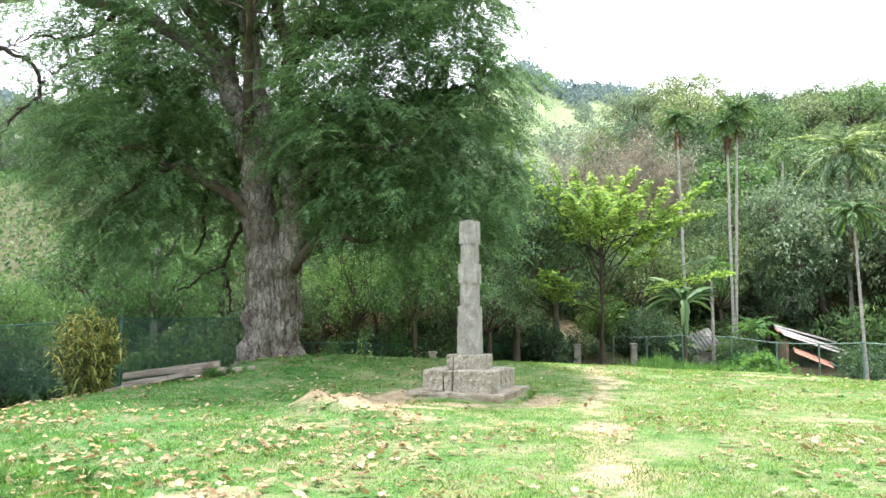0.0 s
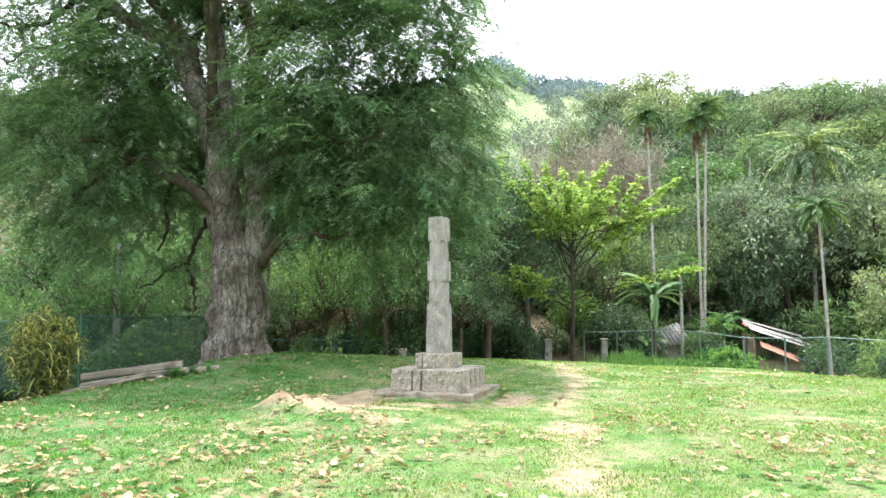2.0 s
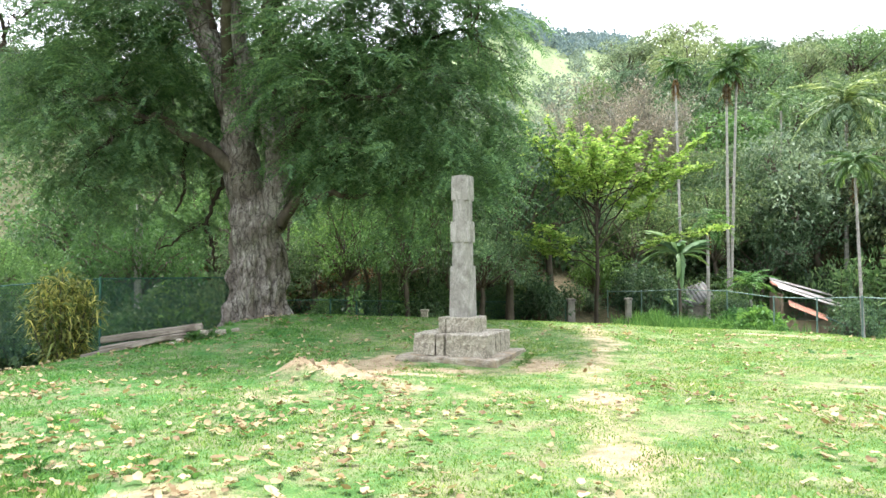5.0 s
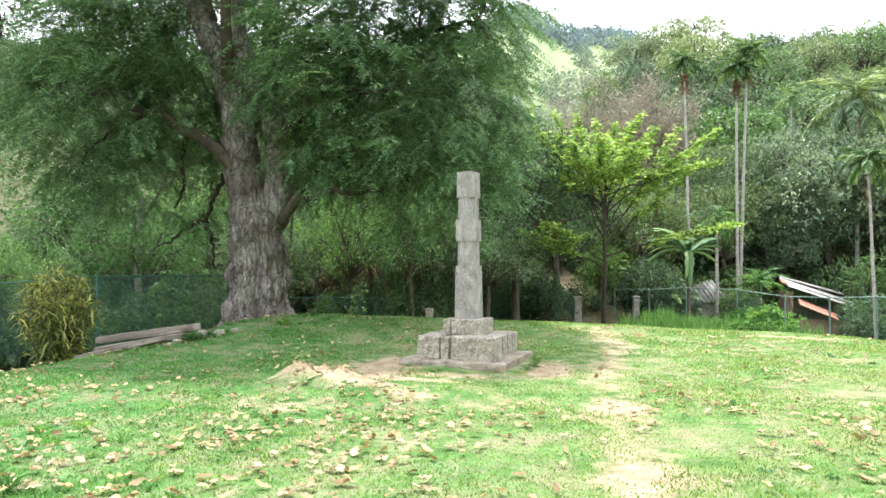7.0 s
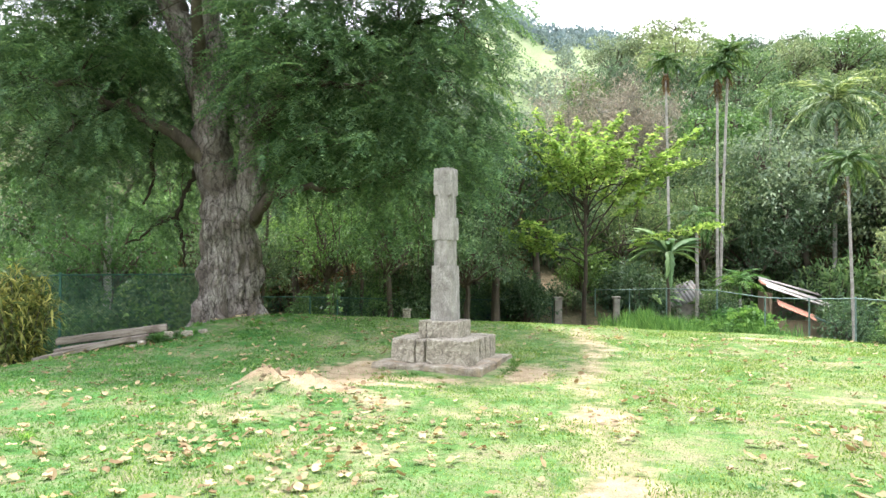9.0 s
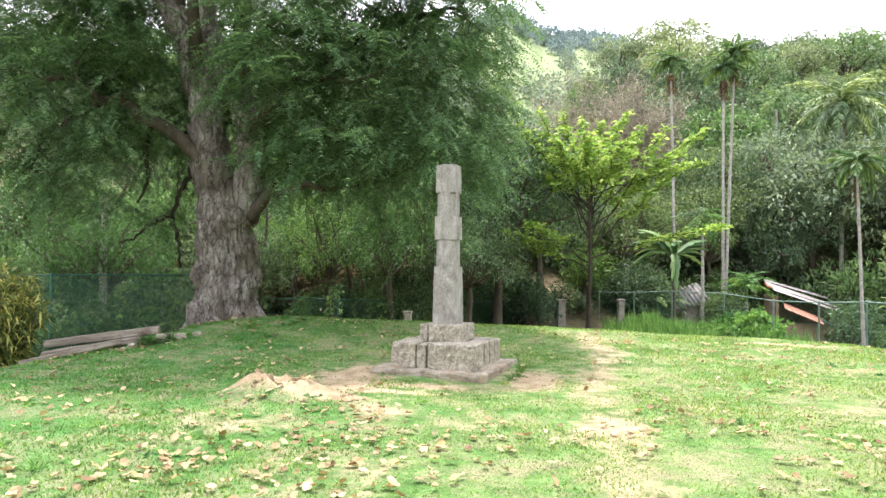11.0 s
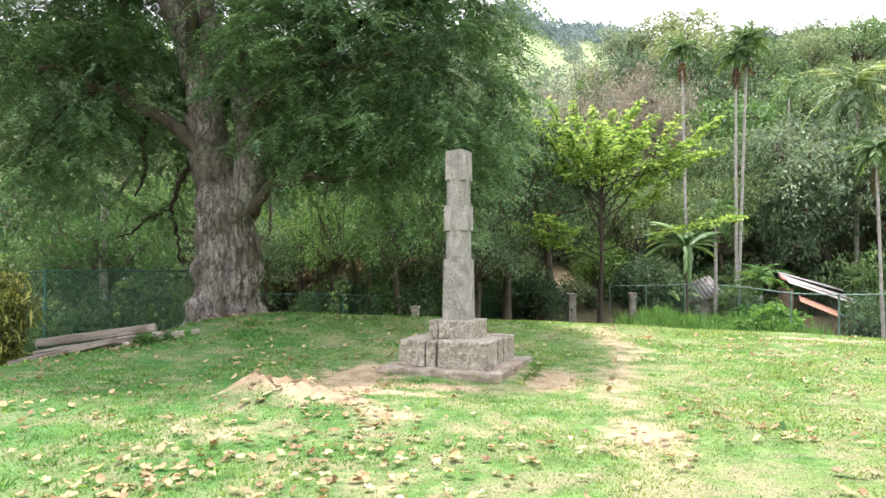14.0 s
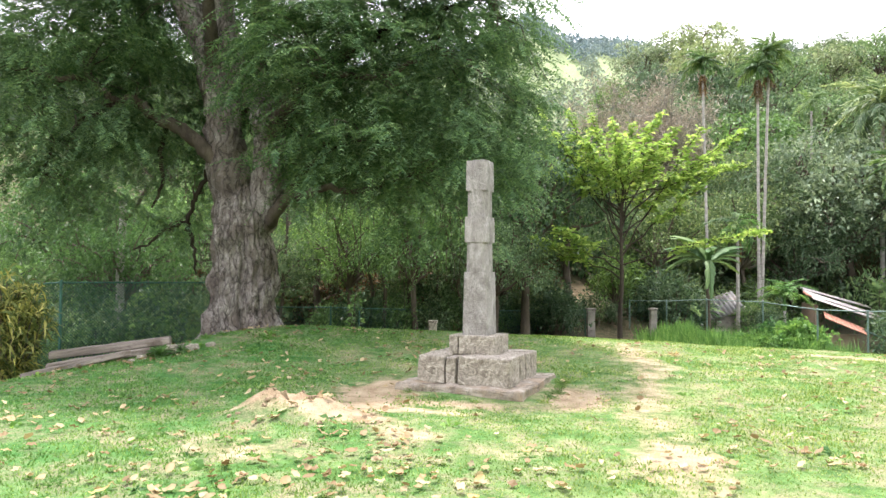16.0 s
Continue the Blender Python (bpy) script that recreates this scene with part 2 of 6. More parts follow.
M_SHEET = surface("weathered_roof_sheet", [(0.3, (0.42, 0.39, 0.37)), (0.7, (0.75, 0.71, 0.67))], 1.6, 20, 0.7, 0.2, grime=(0.25, 0.16, 0.11), grime_scale=0.9, depth=0.01)
M_SHEET_GREY = surface("grey_roof_sheet", [(0.3, (0.12, 0.122, 0.12)), (0.7, (0.27, 0.268, 0.26))], 1.6, 20, 0.75, 0.2, grime=(0.16, 0.12, 0.09), grime_scale=1.4, depth=0.01)
M_TILE = surface("red_roof_tile", [(0.3, (0.42, 0.17, 0.11)), (0.7, (0.62, 0.32, 0.23))], 3.0, 25, 0.85, 0.3, depth=0.01)
M_PLASTER = surface("brown_plaster", [(0.3, (0.24, 0.17, 0.12)), (0.7, (0.38, 0.29, 0.21))], 1.6, 25, 0.95, 0.3, depth=0.01)
M_EARTH = surface("bare_earth", [(0.3, (0.27, 0.2, 0.125)), (0.7, (0.47, 0.375, 0.245))], 4.0, 30, 0.98, 1.0, depth=0.04, spec=0.1)


def ground_material():
    """Lawn with worn earth where the attribute says so, leaf litter off the lawn, green slopes beyond."""
    m, n, l = mat_new("ground")
    out, p = n.new("ShaderNodeOutputMaterial"), n.new("ShaderNodeBsdfPrincipled")
    co = n.new("ShaderNodeTexCoord").outputs["Object"]
    a, b, c = tex(n, l, co, 0.55, 6), tex(n, l, co, 3.5, 6, 0.7), tex(n, l, co, 55, 4, 0.7)
    lawn = ramp(n, l, b, [(0.34, (0.06, 0.13, 0.035)), (0.5, (0.115, 0.215, 0.06)), (0.64, (0.19, 0.28, 0.1))])
    lawn = blend(n, l, ramp(n, l, a, [(0.5, (0, 0, 0)), (0.72, (0.75, 0.75, 0.75))]), lawn, (0.27, 0.27, 0.125))
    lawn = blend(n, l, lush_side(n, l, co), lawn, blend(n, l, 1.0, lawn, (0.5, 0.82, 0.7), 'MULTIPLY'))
    th = tex(n, l, co, 1.7, 7, 0.75)
    lawn = blend(n, l, ramp(n, l, th, [(0.45, (0, 0, 0)), (0.62, (0.8, 0.8, 0.8))]), lawn, ramp(n, l, c, [(0.35, (0.19, 0.17, 0.1)), (0.65, (0.36, 0.31, 0.2))]))
    earth = ramp(n, l, b, [(0.3, (0.23, 0.165, 0.1)), (0.5, (0.36, 0.285, 0.18)), (0.7, (0.46, 0.385, 0.26))])
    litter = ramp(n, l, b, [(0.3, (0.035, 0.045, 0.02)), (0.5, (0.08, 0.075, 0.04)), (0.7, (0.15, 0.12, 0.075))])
    field = ramp(n, l, a, [(0.3, (0.18, 0.24, 0.115)), (0.7, (0.27, 0.325, 0.17))])

    def attr(name):
        at = n.new("ShaderNodeAttribute")
        at.attribute_name = name
        return at.outputs["Fac"]

    def rough_edge(fac, lo, hi, amount):
        add = n.new("ShaderNodeMath")
        add.operation = 'MULTIPLY_ADD'
        l.new(b, add.inputs[0])
        add.inputs[1].default_value = amount
        l.new(fac, add.inputs[2])
        return ramp(n, l, add.outputs[0], [(lo, (0, 0, 0)), (hi, (1, 1, 1))])

    col = blend(n, l, rough_edge(attr("worn"), 0.6, 0.86, 0.85), lawn, earth)
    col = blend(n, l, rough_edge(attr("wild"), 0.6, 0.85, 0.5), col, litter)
    col = blend(n, l, attr("far"), col, field)
    col = blend(n, l, 0.6, col, ramp(n, l, c, [(0.32, (0.5, 0.5, 0.5)), (0.62, (1.2, 1.2, 1.2))]), 'MULTIPLY')
    l.new(col, p.inputs["Base Color"])
    p.inputs["Roughness"].default_value, p.inputs["Specular IOR Level"].default_value = 0.97, 0.1
    h = n.new("ShaderNodeMath")
    h.operation = 'ADD'
    l.new(b, h.inputs[0]), l.new(c, h.inputs[1])
    bp = n.new("ShaderNodeBump")
    bp.inputs["Strength"].default_value, bp.inputs["Distance"].default_value = 0.7, 0.04
    l.new(h.outputs[0], bp.inputs["Height"])
    l.new(bp.outputs[0], p.inputs["Normal"])
    l.new(p.outputs[0], out.inputs[0])
    return m


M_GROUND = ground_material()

# ---- building helpers ----
RNG = np.random.default_rng(7)


def mesh_of(name, verts, faces, material, smooth=False):
    """A mesh from arrays; faces all of one length."""
    verts, faces = np.asarray(verts, dtype=np.float32), np.asarray(faces, dtype=np.int32)
    me = bpy.data.meshes.new(name)
    k = faces.shape[1]
    me.vertices.add(len(verts)), me.loops.add(faces.size), me.polygons.add(len(faces))
    me.vertices.foreach_set("co", verts.ravel())
    me.loops.foreach_set("vertex_index", faces.ravel())
    me.polygons.foreach_set("loop_start", np.arange(0, faces.size, k, dtype=np.int32))
    me.polygons.foreach_set("use_smooth", np.full(len(faces), smooth, dtype=bool))
    me.update(calc_edges=True)
    me.materials.append(material)
    return me


def part(name, bm, material, parent=None, label=""):
    """Links a bmesh or a mesh as one object, under a thing or a part."""
    if isinstance(bm, bmesh.types.BMesh):
        me = bpy.data.meshes.new(name)
        bm.normal_update()
        bm.to_mesh(me)
        bm.free()
        me.materials.append(material)
    else:
        me = bm
    ob = new(name, me)
    if parent is not None:
        ob.parent = parent
    return tagged(ob, label) if label else ob


def thing(name, label, category, at=(0, 0, 0), turn=0.0, group="", kind=""):
    ob = new(name)
    ob.matrix_world = pose(*at, 0, 0, turn)
    ob.empty_display_size = 0.2
    return tagged(ob, label, category, group, kind)


def unit(v):
    v = np.asarray(v, dtype=float)
    return v / np.maximum(np.linalg.norm(v, axis=-1, keepdims=True), 1e-9)


def tubes(paths, sides=7, bumpy=0.0):
    """Vertices and quads of tapering round limbs: each path is a list of (x, y, z, radius)."""
    vs, fs, base = [], [], 0
    for path in paths:
        p = np.array(path, dtype=float)
        c, r = p[:, :3], p[:, 3]
        t = unit(np.gradient(c, axis=0))
        ref = np.array((0.31, 0.95, 0.05)) if abs(t[:, 2]).mean() > 0.5 else np.array((0.05, 0.1, 1.0))
        u = unit(np.cross(t, ref))
        w = np.cross(t, u)
        ang = np.linspace(0, 2 * np.pi, sides, endpoint=False)
        ring = u[:, None] * np.cos(ang)[None, :, None] + w[:, None] * np.sin(ang)[None, :, None]
        rad = r[:, None] * (1 + bumpy * RNG.normal(size=(len(p), sides)))
        vs.append((c[:, None] + ring * rad[..., None]).reshape(-1, 3))
        i = np.arange(len(p) - 1)[:, None] * sides + np.arange(sides)[None]
        j = np.arange(len(p) - 1)[:, None] * sides + (np.arange(sides)[None] + 1) % sides
        fs.append((np.stack([i, j, j + sides, i + sides], -1) + base).reshape(-1, 4))
        base += len(p) * sides
    return np.concatenate(vs), np.concatenate(fs)


def bend(a, b, r0, r1, sag=0.0, wob=0.0, n=7):
    """A limb from a to b, bowed up by sag and crooked by wob."""
    a, b = np.array(a, dtype=float), np.array(b, dtype=float)
    s = np.linspace(0, 1, n)
    c = a + (b - a) * s[:, None]
    c[:, 2] += sag * 4 * s * (1 - s)
    c[1:-1] += RNG.normal(size=(n - 2, 3)) * wob
    return np.column_stack([c, r0 + (r1 - r0) * s ** 0.8])


def blades(at, way, length, width, droop=0.25, fold=0.12):
    """Leaf blades as folded kites: points, directions, lengths and widths, as arrays."""
    n = len(at)
    way = unit(way)
    side = unit(np.cross(way, unit(RNG.normal(size=(n, 3)) * 0.6 + np.array((0, 0, 1.0)))))
    up = np.cross(side, way)
    length, width = np.broadcast_to(length, n)[:, None], np.broadcast_to(width, n)[:, None]
    mid = at + way * length * 0.5
    tip = at + way * length - np.array((0, 0, 1.0)) * droop * length
    v = np.stack([at, mid + side * width * 0.5 + up * fold * width, tip, mid - side * width * 0.5 + up * fold * width], 1).reshape(-1, 3)
    return v, np.arange(n * 4).reshape(-1, 4)


def join(*sets):
    vs, fs, base = [], [], 0
    for v, f in sets:
        vs.append(v), fs.append(np.asarray(f) + base)
        base += len(v)
    return np.concatenate(vs), np.concatenate(fs)


def in_lobes(lobes, n, shell=0.55, rise=0.0):
    """Points inside ellipsoids (x, y, z, rx, ry, rz), more of them near the skin, with the way outwards."""
    L = np.array(lobes, dtype=float)
    vol = (L[:, 3] * L[:, 4] * L[:, 5]) ** 0.75
    k = RNG.choice(len(L), n, p=vol / vol.sum())
    d = unit(RNG.normal(size=(n, 3)) + (0, 0, rise))
    r = shell + (1 - shell) * RNG.random(n) ** 0.7
    lump = 1 + 0.16 * np.sin(d[:, 0] * 7 + k) * np.sin(d[:, 1] * 6 + 2 * k) + 0.12 * np.sin(d[:, 2] * 9 + k * 3)
    return L[k, :3] + d * L[k, 3:] * (r * lump)[:, None], d, k


def box_bm(sx, sy, sz, bevel=0.02, rough=0.0, cuts=0, seg=2):
    """A block resting on z = 0, with softened and uneven edges."""
    bm = bmesh.new()
    bmesh.ops.create_cube(bm, size=1.0)
    bmesh.ops.scale(bm, vec=(sx, sy, sz), verts=bm.verts)
    bmesh.ops.translate(bm, vec=(0, 0, sz / 2), verts=bm.verts)
    if bevel:
        bmesh.ops.bevel(bm, geom=bm.edges[:], offset=bevel, segments=seg, affect='EDGES', profile=0.6)
    if cuts:
        bmesh.ops.subdivide_edges(bm, edges=bm.edges[:], cuts=cuts, use_grid_fill=True)
    if rough:
        off = Vector((random.random() * 50, random.random() * 50, 0))
        for v in bm.verts:
            v.co += noise.noise_vector(v.co * 5 + off) * rough + noise.noise_vector(v.co * 19 + off) * rough * 0.5
    return bm


# ---- the ground ----
def step(lo, hi, v):
    s = np.clip((v - lo) / (hi - lo), 0, 1)
    return s * s * (3 - 2 * s)


def wave(x, y, s, k):
    return np.sin(x * s + 1.3 * k + np.sin(y * s * 0.7 + k)) * np.sin(y * s * 0.9 + 2.1 * k + np.sin(x * s * 0.6 - k))


def lawn_radius(x, y):
    return (np.abs((x - 2.0) / 11.0) ** 3 + np.abs((y + 4.5) / 11.5) ** 3) ** (1 / 3)


def height(x, y):
    """The lie of the land: a lawn on a rise, a hollow round it, wooded slopes and a far ridge."""
    x, y = np.asarray(x, dtype=float), np.asarray(y, dtype=float)
    r = lawn_radius(x, y)
    z = -1.45 * step(0.84, 1.32, r) + 0.025 * wave(x, y, 0.9, 1) + 0.012 * wave(x, y, 2.7, 3)
    z = z + 0.36 * np.exp(-((x + 6.1) ** 2 / 9.0 + (y - 6.3) ** 2 / 9.0)) + 0.25 * step(-1.5, 5.5, y) * step(-9, -5, x) * (1 - 0.6 * step(-1, 6, x)) - 0.2 * step(-1.5, 5.5, y) * step(5, 12, x) - 0.2 * step(-5.8, -8.4, x)
    z = z + 0.24 * np.exp(-((x + 1.75) ** 2 / 0.34 + (y + 2.6) ** 2 / 0.17)) * (1 + 0.5 * wave(x, y, 8, 2) + 0.3 * wave(x, y, 17, 4))
    z = z + 0.06 * np.exp(-((x + 1.0) ** 2 / 0.9 + (y + 3.0) ** 2 / 0.3)) - 0.05 * np.exp(-((x - 0.5) ** 2 / 0.9 + (y + 1.5) ** 2 / 0.35)) - 0.05 * np.exp(-((x - 1.25) ** 2 / 0.25 + (y + 0.6) ** 2 / 0.6))
    z = z - 1.6 * step(11, 17, x) * step(14, 26, y)
    z = z + 2.9 * np.exp(-((x - 1.4) ** 2 / 12.0 + (y - 28.6) ** 2 / 7.0))
    z = z + 27.0 * step(30, 90, y) * step(0, 14, x) * step(260, 120, y) + 9.0 * step(40, 90, y) * step(4, -10, x)
    z = z + 16.0 * step(20, 75, np.hypot(x + 4, y - 4)) * step(-6, -26, x)
    far = np.hypot(x, y)
    way = np.arctan2(x, y)
    z = z + step(110, 600, far) * (118.0 + 30.0 * step(-0.45, -0.15, way) + 35.0 * np.exp(-((way - 0.03) / 0.14) ** 4) + 2.5 * np.sin(way * 23.0 + 1.2)) + 2.5 * wave(x, y, 0.03, 5) * step(60, 160, far)
    return z


def make_ground():
    def axis(lo, hi, near):
        a = [0.0]
        s = near
        while a[-1] < 2600:
            inside = a[-1] < hi
            s = near if inside else s * 1.13
            a.append(a[-1] + s)
        return a
    right, left = axis(0, 15, 0.13), axis(0, 13, 0.13)
    xs = np.array([-v for v in left[:0:-1]] + right)
    ys = np.array([-v for v in axis(0, 10, 0.13)[:0:-1]] + axis(0, 9, 0.13))
    X, Y = np.meshgrid(xs, ys, indexing="ij")
    Z = height(X, Y)
    v = np.stack([X, Y, Z], -1).reshape(-1, 3)
    i = (np.arange(len(xs) - 1)[:, None] * len(ys) + np.arange(len(ys) - 1)[None]).ravel()
    me = mesh_of("ground", v, np.stack([i, i + len(ys), i + len(ys) + 1, i + 1], -1), M_GROUND, True)
    x, y = X.ravel(), Y.ravel()
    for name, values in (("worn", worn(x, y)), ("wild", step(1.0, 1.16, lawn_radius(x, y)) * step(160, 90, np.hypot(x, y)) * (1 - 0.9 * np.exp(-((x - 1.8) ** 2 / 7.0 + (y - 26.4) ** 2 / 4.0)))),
                         ("far", np.maximum(step(90, 160, np.hypot(x, y)), 0.15 * step(-23, -30, x) * step(14, 24, y)))):
        me.attributes.new(name, 'FLOAT', 'POINT').data.foreach_set("value", values.astype(np.float32))
    return tagged(new("ground", me), "patchy green lawn worn to earth, falling to littered slopes", "ground", kind="structure")


def worn(x, y):
    """How far the turf is worn away: round the monument, along the footpath, at the earth heap."""
    def spot(cx, cy, rx, ry, a):
        return a * np.exp(-(((x - cx) / rx) ** 2 + ((y - cy) / ry) ** 2))
    path_x = 2.1 + 0.035 * (y + 6) + 0.15 * np.sin(y * 0.8)
    w = 0.24 * np.exp(-((x - path_x) / 0.42) ** 2) * step(6.5, 4.0, y)
    w = w + spot(2.05, -6.05, 0.36, 0.55, 0.42) + spot(2.2, -3.5, 0.4, 0.5, 0.3) + spot(2.2, -0.4, 0.35, 1.0, 0.14) + spot(2.35, 3.2, 0.35, 1.2, 0.24) + spot(6.3, 4.0, 0.8, 0.25, 0.6)
    w = w + spot(-1.75, -2.5, 0.75, 0.45, 0.75) + spot(-0.95, -2.75, 0.5, 0.3, 0.5) + spot(-0.3, -3.2, 0.4, 0.22, 0.45) + spot(-1.5, -0.9, 0.7, 0.45, 0.4)
    w = w + spot(-1.2, -1.7, 0.6, 0.4, 0.4) + spot(-0.2, -1.9, 1.0, 0.2, 0.4)
    w = w + spot(1.3, -0.6, 0.36, 0.75, 0.75) + spot(0, -1.35, 1.2, 0.22, 0.45) + spot(-1.15, -0.5, 0.4, 0.6, 0.5)
    w = w + spot(-1.75, -4.0, 0.7, 0.4, 0.38) + spot(0.1, -5.2, 0.5, 0.4, 0.3) + spot(5.5, -2.5, 2.4, 1.2, 0.24) + spot(4.2, 1.5, 2.0, 1.0, 0.2) + spot(-1.0, -7.6, 0.6, 0.35, 0.45)
    w = w + spot(-6.1, 5.2, 1.3, 1.2, 0.7) + spot(1.8, 26.4, 2.6, 2.0, 0.9)
    w = w + 0.35 * np.clip(wave(x, y, 1.25, 3) * wave(x, y, 0.45, 8) + 0.4 * wave(x, y, 3.9, 5) - 0.42, 0, 1)
    return np.clip(w, 0, 1)


def gz(x, y):
    return float(height(x, y))


make_ground()

# ---- the stone monument ----
def make_monument():
    mon = thing("stone_pillar", "tall weathered grey stone pillar on a stepped block base", "monument", (0, 0, 0), -13.0)

    def block(name, x, y, z, sx, sy, sz, bevel, rough, material, label="", cuts=2):
        ob = part(name, box_bm(sx, sy, sz, bevel, rough, cuts), material, mon, label)
        ob.location = (x, y, z)
        return ob

    block("base_slab", 0, 0, -0.17, 1.78, 1.8, 0.275, 0.04, 0.034, M_SLAB, "low earth-stained stone slab", 9)
    # lower course: a wide stone, a narrow upright, a long stone on the front, and uprights along the side
    z0, h, a = 0.085, 0.385, 0.66
    front = [(-a, -0.265), (-0.255, -0.105), (-0.078, a)]
    for x0, x1 in front:
        block("plinth_stone", (x0 + x1) / 2, -0.42, z0, x1 - x0 - 0.012, 0.48, h - (0.02 if x1 - x0 < 0.3 else 0), 0.022, 0.017, M_STONE, cuts=5)
    for y0, y1 in [(-0.165, 0.09), (0.1, 0.36), (0.37, 0.66)]:
        for side in (1, -1):
            block("plinth_stone", side * 0.42, (y0 + y1) / 2, z0, 0.47, y1 - y0 - 0.014, h - 0.008, 0.02, 0.015, M_STONE, cuts=5)
    block("plinth_core", 0, 0.1, z0, 0.6, 0.95, h - 0.03, 0.02, 0.012, M_STONE)
    # upper course
    b = 0.335
    for x0, x1 in [(-b, -0.2), (-0.195, b)]:
        block("collar_stone", (x0 + x1) / 2, -0.17, 0.455, x1 - x0 - 0.006, 0.32, 0.265, 0.018, 0.012, M_STONE, cuts=4)
    for x0, x1 in [(-b, -0.005), (0.005, b)]:
        block("collar_stone", (x0 + x1) / 2, 0.165, 0.455, x1 - x0 - 0.006, 0.32, 0.26, 0.018, 0.012, M_STONE, cuts=4)

    def drum(name, z0, z1, w0, w1, chamfer, rough, seed):
        """A squared shaft piece with chamfered corners, tapering upwards."""
        bm = bmesh.new()
        rings, n = [], max(3, int((z1 - z0) / 0.07))
        for i in range(n + 1):
            s = i / n
            w, c = w0 + (w1 - w0) * s, chamfer
            if i in (0, n):
                w -= 0.003
            pts = []
            for sx, sy, first in ((1, -1, 0), (1, 1, 1), (-1, 1, 0), (-1, -1, 1)):
                corner = [(sx * (w - c), sy * w), (sx * w, sy * (w - c))]
                pts += corner if not first else corner[::-1]
            out = []
            for k in range(8):
                p, q = Vector((*pts[k], 0)), Vector((*pts[(k + 1) % 8], 0))
                out += [p, p.lerp(q, 1 / 3), p.lerp(q, 2 / 3)] if k % 2 else [p]
            ring = []
            for p in out:
                v = Vector((p.x, p.y, z0 + (z1 - z0) * s))
                v += noise.noise_vector(v * 7 + Vector((seed, 0, 0))) * rough
                ring.append(bm.verts.new(v))
            rings.append(ring)
        m = len(rings[0])
        for r0, r1 in zip(rings, rings[1:]):
            for k in range(m):
                bm.faces.new((r0[k], r0[(k + 1) % m], r1[(k + 1) % m], r1[k]))
        bm.faces.new(rings[-1]), bm.faces.new(rings[0][::-1])
        bmesh.ops.recalc_face_normals(bm, faces=bm.faces[:])
        return part(name, bm, M_SHAFT, mon)

    drum("shaft_base", 0.70, 1.60, 0.194, 0.18, 0.028, 0.004, 3)
    drum("shaft_neck", 1.59, 2.03, 0.166, 0.16, 0.075, 0.004, 9)
    drum("shaft_block", 2.02, 2.38, 0.173, 0.169, 0.014, 0.005, 14)
    drum("shaft_neck", 2.37, 2.77, 0.155, 0.151, 0.07, 0.005, 21)
    head = drum("shaft_head", 2.75, 3.18, 0.16, 0.155, 0.012, 0.004, 29)
    block("worn_cap", 0.01, 0, 3.165, 0.18, 0.2, 0.035, 0.015, 0.012, M_SHAFT)
    # worn carving on the head
    for x, z, w, hh in [(-0.09, 3.02, 0.03, 0.08), (-0.03, 3.05, 0.07, 0.02), (0.03, 3.0, 0.025, 0.1), (0.08, 2.95, 0.05, 0.03), (0.07, 2.84, 0.09, 0.03),
                        (-0.05, 2.92, 0.07, 0.022), (-0.02, 2.98, 0.02, 0.06), (0.06, 3.07, 0.05, 0.018)]:
        o = part("carved_ridge", box_bm(w, 0.016, hh, 0.004, 0.003), M_SHAFT, head)
        o.location = (x, -0.156, z - hh / 2)
    return mon


make_monument()


